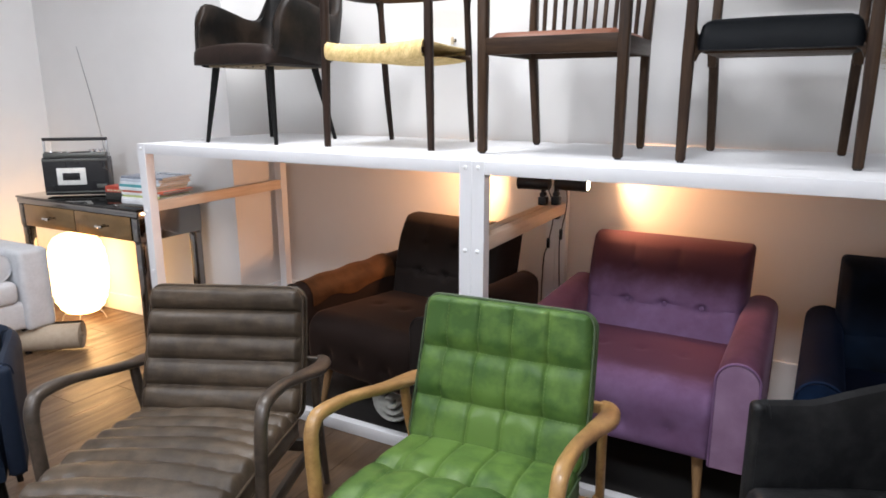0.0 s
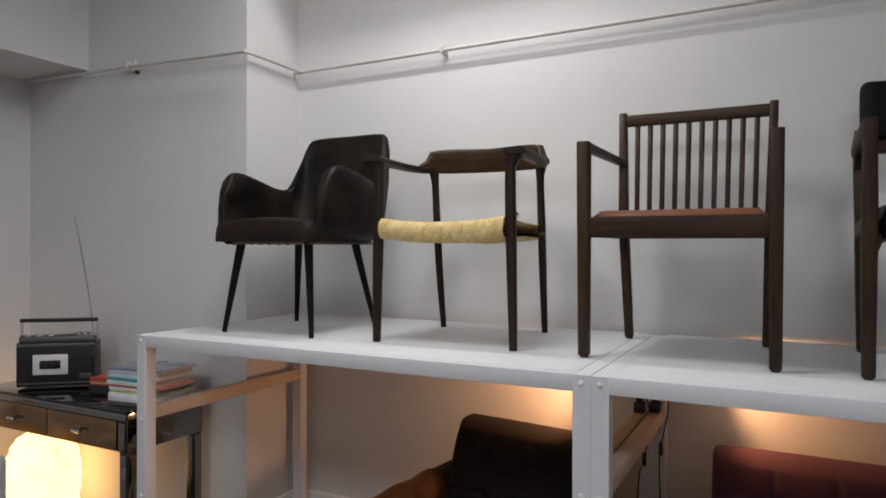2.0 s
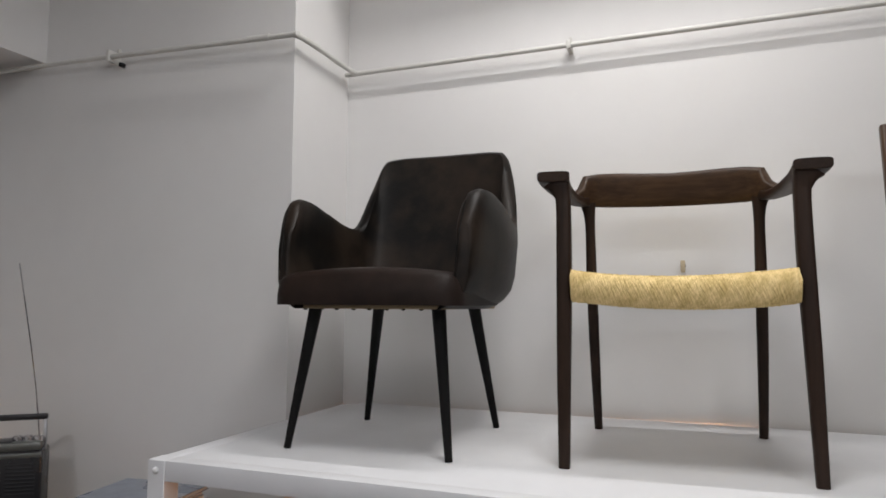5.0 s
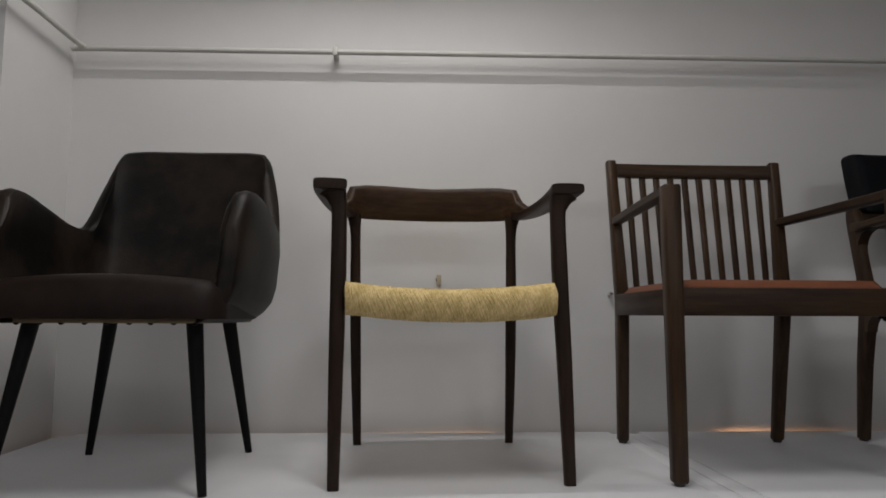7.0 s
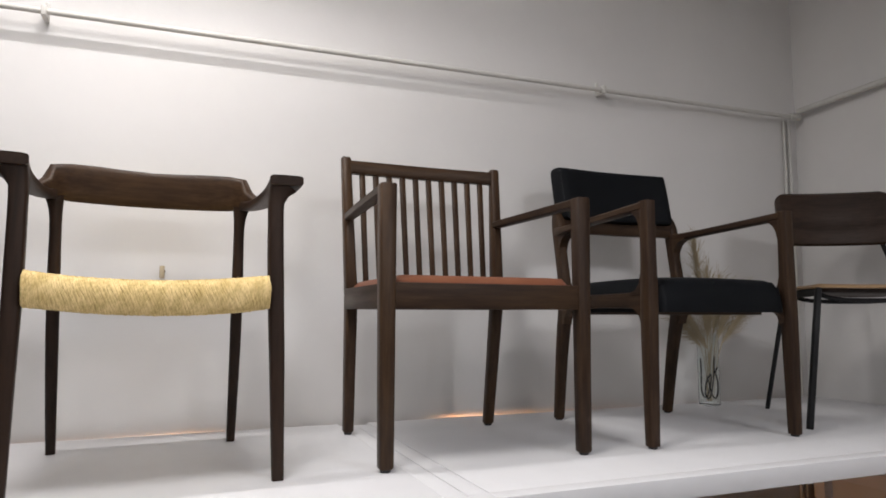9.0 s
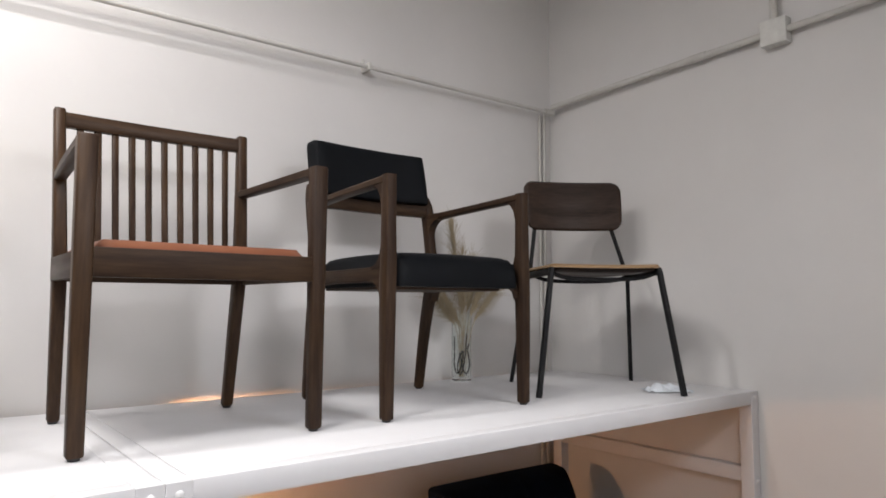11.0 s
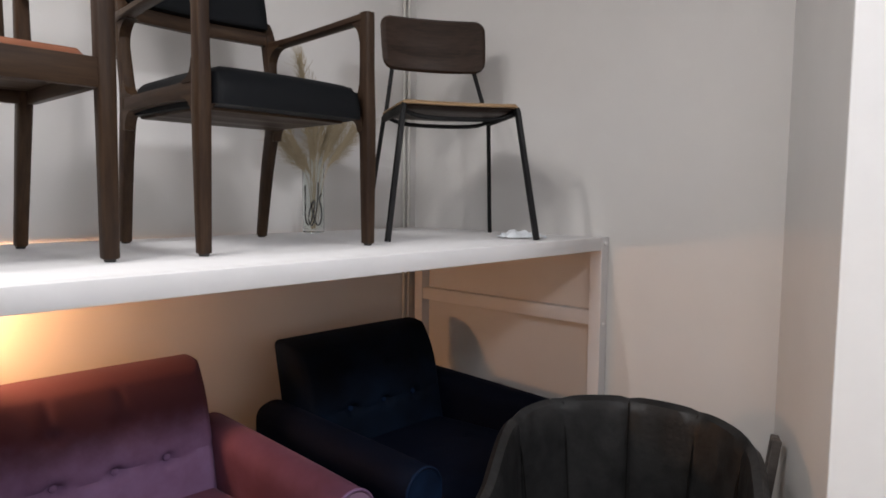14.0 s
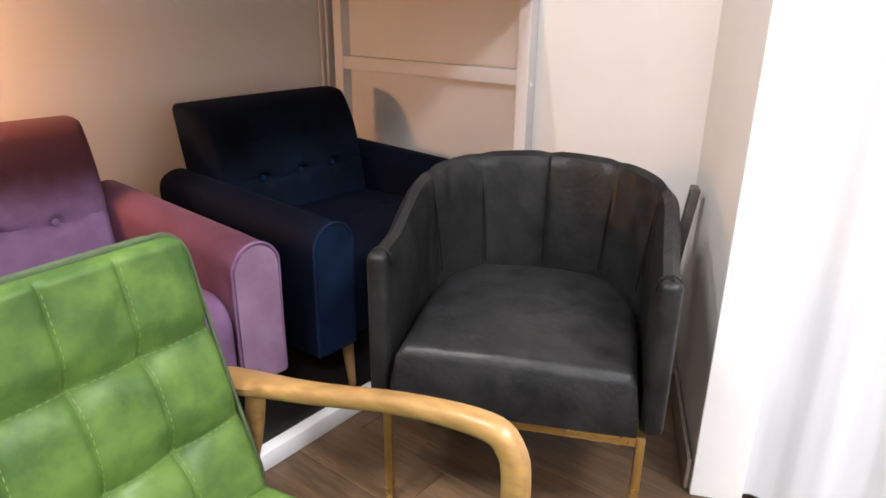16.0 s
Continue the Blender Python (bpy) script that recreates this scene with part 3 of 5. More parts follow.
def build_tub_chair():
    c = thing("tub_chair", pose(-2.468, 2.572, SH, 0, 0, -0.4), "dark brown leather tub armchair with black tapered legs", "chair", "chairs on the shelf")
    half = [(0.236, -0.246, 0.252, -0.228, 0.560, 0.010), (0.235, -0.236, 0.254, -0.216, 0.590, 0.020), (0.237, -0.195, 0.264, -0.170, 0.660, 0.025), (0.240, -0.12, 0.273, -0.10, 0.672, 0.025), (0.243, 0.0, 0.277, 0.015, 0.650, 0.024), (0.243, 0.09, 0.270, 0.125, 0.622, 0.024),
            (0.240, 0.155, 0.256, 0.200, 0.632, 0.024), (0.225, 0.195, 0.240, 0.255, 0.74, 0.024), (0.196, 0.222, 0.218, 0.300, 0.850, 0.022), (0.15, 0.236, 0.175, 0.318, 0.872, 0.022), (0.07, 0.243, 0.08, 0.328, 0.876, 0.022)]
    full = [(-a, b, -cx, d, e, f) for a, b, cx, d, e, f in half] + [(0, 0.245, 0, 0.33, 0.876, 0.022)] + half[::-1]
    rows = smooth_path(full, 4)
    rings = []
    for i, r in enumerate(rows):
        q0, q1 = rows[max(i - 1, 0)], rows[min(i + 1, len(rows) - 1)]
        t = Vector((q1[0] - q0[0], q1[1] - q0[1], 0)).normalized()
        nrm = Vector((t.y, -t.x, 0))
        lo, hi, th = Vector((r[0], r[1], 0.362)), Vector((r[2], r[3], r[4])), r[5]
        bulge = nrm * -0.012
        ring = []
        for f, s in ((0.02, 0.6), (0.10, 0.95), (0.35, 1), (0.7, 1), (0.93, 0.95), (0.985, 0.6), (1.0, 0.0), (0.985, -0.6), (0.93, -0.95), (0.7, -1), (0.35, -1), (0.20, -1), (0.10, -0.85), (0.03, -0.45), (0.0, 0.2)):
            tuck = nrm * (0.034 * max(0.0, 1 - f / 0.30) ** 2)
            ring.append(lo.lerp(hi, f) + nrm * th * s + bulge * math.sin(math.pi * f) + tuck)
        rings.append(ring)
    shell = part("shell", loft(rings), LEATHER, c)
    part("seat", pad(lambda u, v, d: Vector((0.252 * u * (1 - 0.07 * v), -0.043 + 0.252 * v, 0.372 + d)), 26, 24, 0.078, lambda u, v: 0.014 * (1 - u * u) * (1 - 0.4 * v), 0.10, 0.20, rc=(0.25, 0.25)), SUEDE, c, "padded brown leather seat")
    part("underside", rbox(-0.200, 0.205, -0.225, 0.222, 0.362, 0.374, 0.004), LINING, c, "beige cloth lining")
    for i in range(9):
        part("tack", lathe([(0.006, 0.0), (0.006, 0.003), (0.001, 0.005)], 8), EBONY, c, m=pose(-0.19 + 0.0475 * i, -0.22 + 0.004 * (i % 2), 0.363, 180))
    for s in (-1, 1):
        part("seam", wire([(s * 0.258, -0.212, 0.63), (s * 0.252, -0.240, 0.56), (s * 0.240, -0.242, 0.46)], 0.0018, 5, 4), EBONY, shell)
    for (x, y), (fx, fy) in zip(((-0.168, -0.2), (0.182, -0.2), (-0.150, 0.14), (0.162, 0.14)), ((-0.222, -0.243), (0.223, -0.232), (-0.225, 0.215), (0.203, 0.24))):
        part("leg", leg_round((x, y, 0.375), (fx, fy, 0.0), 0.0185, 0.0095), EBONY, c, "black tapered round leg")


def build_cord_chair():
    c = thing("cord_armchair", pose(-1.727, 2.661, SH, 0, 0, 3.0), "dark walnut armchair with woven yellow paper-cord seat", "chair", "chairs on the shelf")
    for s in (-1, 1):
        part("front_leg", sweep([(s * 0.266, -0.262, 0.0, 0.013, 0.013), (s * 0.262, -0.258, 0.25, 0.0165, 0.0165), (s * 0.258, -0.252, 0.45, 0.018, 0.018), (s * 0.257, -0.248, 0.61, 0.0175, 0.018), (s * 0.2600, -0.247, 0.640, 0.0205, 0.0195), (s * 0.2665, -0.247, 0.661, 0.027, 0.021), (s * 0.2735, -0.247, 0.674, 0.034, 0.022)], 14, 3.6, (0, 1, 0), 4), DARKWALNUT, c)
        part("back_leg", sweep([(s * 0.229, 0.264, 0.0, 0.012, 0.012), (s * 0.232, 0.235, 0.22, 0.015, 0.015), (s * 0.234, 0.215, 0.44, 0.016, 0.016), (s * 0.234, 0.20, 0.62, 0.015, 0.015), (s * 0.238, 0.195, 0.68, 0.024, 0.018)], 12, 2.4, (0, 1, 0), 4), DARKWALNUT, c)
        part("armrest", sweep([(s * 0.277, -0.273, 0.680, 0.0375, 0.0115), (s * 0.277, -0.271, 0.680, 0.0385, 0.0125), (s * 0.283, -0.20, 0.680, 0.036, 0.0125), (s * 0.284, -0.08, 0.679, 0.030, 0.012), (s * 0.276, 0.06, 0.678, 0.024, 0.013), (s * 0.258, 0.145, 0.679, 0.017, 0.013), (s * 0.242, 0.178, 0.684, 0.014, 0.014)], 16, 5, (0, 0, 1), 4), DARKWALNUTY, c)
    rows = [(0.276, 0.135, 0.688, 0.015, 0.011), (0.252, 0.172, 0.700, 0.018, 0.026), (0.236, 0.190, 0.717, 0.018, 0.048), (0.205, 0.203, 0.720, 0.017, 0.051), (0.15, 0.219, 0.721, 0.016, 0.052), (0.075, 0.231, 0.720, 0.015, 0.051)]
    rows = [(-x, *r) for x, *r in rows] + [(0, 0.235, 0.719, 0.015, 0.050)] + rows[::-1]
    part("crest_rail", sweep(rows, 16, 4.0, (0, -0.18, 1), 1), WALNUTX, c, "curved walnut back rail")
    for y, z in ((-0.25, 0.415), (0.21, 0.40)):
        part("stretcher", wire([(-0.25, y, z), (0, y, z - 0.006), (0.25, y, z)], 0.014, 8, 3), WALNUTX, c)
    # one cord strand per row, wrapped round the seat rails
    bm = bmesh.new()
    n = 150
    rnd = random.Random(21)
    front = ((-0.262, 0.389, 1.0), (-0.276, 0.393, 0.9), (-0.2845, 0.404, 0.6), (-0.287, 0.420, 0.1), (-0.2855, 0.435, -0.4), (-0.279, 0.449, -0.8), (-0.266, 0.457, -1.0), (-0.240, 0.459, -1.0))
    rear = ((-0.02, 0.448, -0.3, 0.97), (0.19, 0.445, 0, 0.93), (0.222, 0.430, 0, 0.93), (0.226, 0.398, 0, 0.93), (0.20, 0.392, 0, 0.93), (-0.02, 0.396, 0.5, 0.97))
    for i in range(n):
        u = -1 + 2 * (i + 0.5) / n
        x = 0.240 * u
        sag = 0.004 + 0.016 * (1 - u * u)
        q = 0.013 * (1 - abs(u) ** 6)
        pts = [(x + q * f + rnd.gauss(0, 0.0007), y - abs(rnd.gauss(0, 0.0011)), z - sag + rnd.gauss(0, 0.0004)) for y, z, f in front]
        pts += [(x * w + q * f, y, z - sag * 1.1) for y, z, f, w in rear]
        wire(pts, 0.0033, 10, 2, True, bm)
    tagged(part("cord_seat", bm, CORD, c, "woven yellow paper-cord seat"), kind="stuff")
    lean(c, -0.012)


def build_slat_chair():
    c = thing("slat_back_armchair", pose(-0.925, 2.662, SH), "dark walnut armchair with vertical back slats and tan leather pad", "chair", "chairs on the shelf")
    for s in (-1, 1):
        part("front_leg", post((s * 0.275, -0.262, 0.007), (s * 0.277, -0.262, 0.690), 0.034, 0.034, 0.040, 0.042), WALNUT, c)
        bm = post((s * 0.240, 0.258, 0.007), (s * 0.250, 0.205, 0.43), 0.030, 0.032, 0.034, 0.046)
        post((s * 0.250, 0.205, 0.428), (s * 0.262, 0.250, 0.870), 0.034, 0.046, 0.028, 0.030, bm=bm)
        part("back_leg", bm, WALNUT, c)
        part("armrest", sweep([(s * 0.277, -0.255, 0.678, 0.020, 0.0125), (s * 0.268, 0.0, 0.676, 0.018, 0.0125), (s * 0.256, 0.222, 0.674, 0.016, 0.012)], 8, 5, (0, 0, 1), 2), WALNUTY, c)
        part("side_apron", rbox(s * 0.262 - 0.011, s * 0.262 + 0.011, -0.245, 0.19, 0.385, 0.448, 0.003), WALNUTY, c)
    part("front_apron", rbox(-0.258, 0.258, -0.278, -0.254, 0.383, 0.448, 0.003), WALNUTX, c)
    part("back_apron", rbox(-0.238, 0.238, 0.19, 0.212, 0.385, 0.44, 0.003), WALNUTX, c)
    part("seat_deck", rbox(-0.25, 0.25, -0.253, 0.19, 0.418, 0.432, 0.002), WALNUTX, c)
    part("top_rail", sweep([(-0.252, 0.247, 0.838, 0.012, 0.022), (0, 0.262, 0.840, 0.012, 0.022), (0.252, 0.247, 0.838, 0.012, 0.022)], 8, 5, (0, 0.09, 1), 4), WALNUTX, c)
    for i in range(10):
        x = -0.208 + 0.416 * i / 9
        cur = 0.014 * (1 - (x / 0.25) ** 2)
        bm = post((x * 0.97, 0.204, 0.436), (x, 0.246 + cur, 0.823), 0.0165, 0.012, 0.0185, 0.012, 0.002)
        part("slat", bm, WALNUT, c)
    part("seat_pad", pad(lambda u, v, d: Vector((0.254 * u, -0.025 + 0.228 * v, 0.440 + d)), 18, 18, 0.030, None, 0.06, 0.14), TAN, c, "tan brown leather seat pad")
    for x, y in ((-0.275, -0.262), (0.275, -0.262), (-0.24, 0.258), (0.24, 0.258)):
        part("foot_glide", lathe([(0.012, 0.0), (0.013, 0.002), (0.013, 0.009)], 12, None, (x, y)), PLASTIC, c, "black plastic foot glide")


def fillet(x, hw, y, z, ry, rz, n=7):
    """Concave corner piece in the y-z plane, its square corner at (y, z)."""
    out = [(y - math.copysign(0.012, ry), z - math.copysign(0.006, rz)), (y + ry, z - math.copysign(0.006, rz))]
    out += [(y + ry * (1 - math.sin(math.pi / 2 * k / n)), z + rz * (1 - math.cos(math.pi / 2 * k / n))) for k in range(n + 1)]
    out.append((y - math.copysign(0.012, ry), z + rz))
    return loft([[Vector((x + q, a, b)) for a, b in out] for q in (-hw, hw)])


def build_black_chair():
    c = thing("black_leather_armchair", pose(-0.16, 2.665, SH), "walnut armchair with black leather seat and back", "chair", "chairs on the shelf")
    for s in (-1, 1):
        part("front_leg", sweep([(s * 0.268, -0.270, 0.007, 0.0165, 0.017), (s * 0.268, -0.270, 0.25, 0.019, 0.021), (s * 0.267, -0.270, 0.38, 0.020, 0.022), (s * 0.266, -0.270, 0.45, 0.019, 0.022), (s * 0.266, -0.270, 0.56, 0.018, 0.020), (s * 0.266, -0.270, 0.66, 0.018, 0.020), (s * 0.266, -0.270, 0.697, 0.0175, 0.0195)], 12, 4, (0, 1, 0), 3), WALNUT, c)
        part("back_leg", sweep([(s * 0.238, 0.272, 0.007, 0.016, 0.016), (s * 0.243, 0.238, 0.24, 0.018, 0.021), (s * 0.247, 0.205, 0.40, 0.018, 0.027), (s * 0.249, 0.205, 0.48, 0.018, 0.022), (s * 0.250, 0.222, 0.58, 0.018, 0.020), (s * 0.250, 0.238, 0.69, 0.018, 0.024), (s * 0.248, 0.25, 0.74, 0.015, 0.012)], 12, 4, (0, 1, 0), 3), WALNUT, c)
        part("armrest", sweep([(s * 0.266, -0.262, 0.683, 0.019, 0.014), (s * 0.266, -0.22, 0.681, 0.021, 0.0125), (s * 0.265, 0.0, 0.672, 0.021, 0.0115), (s * 0.258, 0.17, 0.664, 0.020, 0.013), (s * 0.252, 0.235, 0.663, 0.018, 0.019)], 10, 4, (0, 0, 1), 4), WALNUTY, c)
        for y, z, ry, rz in ((-0.252, 0.674, 0.062, -0.060), (-0.250, 0.392, 0.055, -0.055), (-0.250, 0.434, 0.050, 0.050), (0.208, 0.650, -0.060, -0.060), (0.186, 0.392, -0.055, -0.055), (0.184, 0.434, -0.045, 0.045)):
            part("corner_fillet", fillet(s * (0.266 if y < 0 else 0.250), 0.0165, y, z, ry, rz), WALNUTY, c)
        part("side_rail", sweep([(s * 0.264, -0.262, 0.415, 0.016, 0.034), (s * 0.262, -0.18, 0.412, 0.016, 0.024), (s * 0.258, 0.0, 0.412, 0.016, 0.022), (s * 0.252, 0.14, 0.41, 0.016, 0.025), (s * 0.248, 0.205, 0.41, 0.016, 0.034)], 10, 4, (0, 0, 1), 4), WALNUTY, c)
    for x, y in ((-0.268, -0.270), (0.268, -0.270), (-0.238, 0.272), (0.238, 0.272)):
        part("foot_glide", lathe([(0.012, 0.0), (0.013, 0.002), (0.013, 0.010)], 12, None, (x, y)), PLASTIC, c, "black plastic foot glide")
    part("front_rail", rbox(-0.25, 0.25, -0.255, -0.235, 0.382, 0.42, 0.004), WALNUTX, c)
    part("front_arch", sweep([(-0.252, -0.258, 0.345, 0.011, 0.006), (-0.240, -0.258, 0.378, 0.011, 0.012), (-0.19, -0.258, 0.392, 0.011, 0.010), (0, -0.258, 0.396, 0.011, 0.008), (0.19, -0.258, 0.392, 0.011, 0.010), (0.240, -0.258, 0.378, 0.011, 0.012), (0.252, -0.258, 0.345, 0.011, 0.006)], 8, 4, (0, 0.1, 1), 4), WALNUTX, c)
    part("back_seat_rail", rbox(-0.235, 0.235, 0.19, 0.214, 0.385, 0.43, 0.004), WALNUTX, c)
    part("seat_deck", rbox(-0.225, 0.225, -0.205, 0.175, 0.370, 0.386, 0.003), WALNUTX, c)
    part("back_rail", sweep([(-0.238, 0.232, 0.688, 0.013, 0.026), (0, 0.252, 0.688, 0.013, 0.026), (0.238, 0.232, 0.688, 0.013, 0.026)], 8, 5, (0, 0.1, 1), 4), WALNUTX, c)
    part("seat_cushion", pad(lambda u, v, d: Vector((0.247 * u, -0.045 + 0.242 * v, 0.378 + d)), 24, 24, 0.098, lambda u, v: 0.014 * (1 - u * u) * (1 - v * v), 0.04, 0.20, rc=(0.14, 0.14)), BLACK, c, "thick black leather seat cushion")
    part("backrest", pad(lambda u, v, d: Vector((0.246 * u, 0.268 + 0.022 * v - d + 0.022 * (1 - u * u), 0.808 + 0.104 * v)), 26, 18, 0.055, None, 0.05, 0.16, -0.012, rc=(0.10, 0.25)), BLACK, c, "black leather backrest pad")


def build_plywood_chair():
    c = thing("plywood_chair", pose(0.6135, 2.534, SH, 0, 0, -32.2), "black steel chair with walnut plywood back and seat", "chair", "chairs on the shelf")
    for s in (-1, 1):
        part("front_leg", sweep([(s * 0.266, -0.245, 0.0, 0.0095, 0.0125), (s * 0.205, -0.20, 0.445, 0.0095, 0.0125), (s * 0.202, -0.195, 0.458, 0.0095, 0.0125)], 8, 5, (0, 1, 0), 1), METAL, c, "flat black steel leg")
        part("back_leg", wire([(s * 0.262, 0.245, 0.0), (s * 0.212, 0.135, 0.44), (s * 0.205, 0.132, 0.455), (s * 0.165, 0.200, 0.66), (s * 0.155, 0.215, 0.72)], 0.0085, 8, 1, up=(0, 1, 0)), METAL, c, "round black steel leg rising to the back")
        part("seat_rail", sweep([(s * 0.203, -0.195, 0.448, 0.008, 0.013), (s * 0.212, 0.14, 0.443, 0.008, 0.013)], 8, 5, (0, 0, 1), 1), METAL, c)
    for y in (-0.17, 0.10):
        part("cross_rail", wire([(-0.205, y, 0.447), (-0.12, y, 0.422), (0.12, y, 0.422), (0.205, y, 0.447)], 0.008, 8, 4), METAL, c)
    part("seat", pad(lambda u, v, d: Vector((0.218 * u, -0.02 + 0.205 * v, 0.462 + d - 0.016 * (1 - u * u) * (0.5 + 0.5 * math.cos(2.2 * v)))), 20, 18, 0.014, None, 0.06, 0.05, rc=(0.25, 0.25)), PLY, c, "pale-edged moulded plywood seat")
    part("seat_shell", pad(lambda u, v, d: Vector((0.205 * u, -0.02 + 0.19 * v, 0.461 - d - 0.016 * (1 - u * u) * (0.5 + 0.5 * math.cos(2.2 * v)))), 18, 16, 0.012, None, 0.06, 0.2, -0.0005, rc=(0.25, 0.25)), PLYBACK, c, "dark plywood underside")
    part("backrest", pad(lambda u, v, d: Vector(((0.212 + 0.004 * v) * u, 0.225 + 0.018 * v - d - 0.035 * u * u, 0.748 + 0.108 * v)), 26, 18, 0.014, None, 0.06, 0.08, -0.002, rc=(0.20, 0.40)), PLYBACK, c, "curved walnut plywood backrest")


build_tub_chair()
build_cord_chair()
build_slat_chair()
build_black_chair()
build_plywood_chair()


# ---------------------------------------------------------------- things on the shelf top
def build_vase():
    v = thing("glass_vase", pose(0.385, 3.045, SH), "clear glass vase with black looped wire motif", "vase")
    part("glass", lathe([(0.038, 0.0), (0.043, 0.004), (0.043, 0.29), (0.0405, 0.29), (0.0405, 0.015), (0.002, 0.012)], 28), GLASS, v).visible_shadow = False
    for row in (((-0.86, 0.175), (-0.84, 0.10), (-0.86, 0.05), (-0.62, 0.018), (-0.25, 0.030), (0.02, 0.070), (0.14, 0.100), (0.02, 0.112), (-0.14, 0.095)),
                ((-0.30, 0.105), (-0.05, 0.065), (0.20, 0.028), (0.55, 0.016), (0.84, 0.045), (0.80, 0.085), (0.62, 0.120), (0.86, 0.140)),
                ((0.50, 0.185), (0.46, 0.13), (0.30, 0.075), (0.10, 0.035), (-0.20, 0.014), (-0.50, 0.030), (-0.45, 0.065), (-0.20, 0.100))):
        pts = []
        for u, z in row:
            th = radians(-126) + math.asin(u)
            pts.append((0.0365 * math.cos(th), 0.0365 * math.sin(th), z + 0.016))
        part("wire_loop", wire(pts, 0.0030, 6, 4), EBONY, v)
    rnd = random.Random(4)
    g = thing("dried_pampas_grass", pose(0.385, 3.045, SH), "dried beige pampas grass plumes spreading from the vase", "dried grass")
    for s in range(16):
        f = -1 + 2 * (s + 0.5) / 16
        lean = f * 0.185 + rnd.uniform(-0.02, 0.02)
        hgt = 0.50 - 0.10 * abs(f) + rnd.uniform(-0.05, 0.05)
        if s in (4, 6):
            lean, hgt = -0.055 - 0.02 * (s - 4), 0.66
        base = Vector((0.010 * f, rnd.uniform(-0.01, 0.01), 0.016))
        top = Vector((lean, rnd.uniform(-0.10, 0.03), hgt))
        mid = base.lerp(top, 0.55) + Vector((-0.35 * lean, 0, 0.02))
        st = part("stem", wire([base, mid, top], 0.0014, 5, 5, up=(0, 1, 0)), PAMPAS, g)
        bm = bmesh.new()
        for k in range(170):
            w = rnd.uniform(0.50, 1.0)
            p = mid.lerp(top, (w - 0.5) * 2)
            axis = (top - mid).normalized()
            d = (axis * 1.0 + Vector((rnd.gauss(0, 0.27), rnd.gauss(0, 0.24), rnd.uniform(-0.25, 0.30)))).normalized()
            ln = rnd.uniform(0.04, 0.12)
            q = p + d * ln + Vector((lean * 0.25, 0, -0.015))
            e = p + d * ln * 0.55
            side = d.cross(Vector((0.2, 1, 0.1))).normalized() * 0.0008
            bm.faces.new([bm.verts.new(x) for x in (p - side, p + side, e + side, q, e - side)])
        part("plume", bm, PAMPAS, st, "feathery beige plume", smooth=False)


def build_cloth():
    c = thing("cleaning_cloth", pose(0.775, 2.30, SH, 0, 0, -35), "crumpled white and pale blue cleaning cloth", "cloth")
    bm = bmesh.new()
    n = 26
    rnd = random.Random(3)
    vs = []
    for i in range(n + 1):
        row = []
        for j in range(n + 1):
            u, v = i / n * 2 - 1, j / n * 2 - 1
            r = max(abs(u), abs(v))
            h = 0.030 * (1 - r ** 2) * (0.55 + 0.8 * noise.noise((u * 2.2, v * 2.2, 0.4))) + 0.008 * noise.noise((u * 5, v * 5, 2))
            row.append(bm.verts.new((0.085 * u * (1 + 0.2 * noise.noise((u, v, 5))), 0.05 * v * (1 + 0.3 * noise.noise((u * 2, v, 8))), max(0.001, h + 0.004))))
        vs.append(row)
    for i in range(n):
        for j in range(n):
            bm.faces.new((vs[i][j], vs[i + 1][j], vs[i + 1][j + 1], vs[i][j + 1]))
    part("cloth", bm, CLOTH, c)


build_vase()
build_cloth()


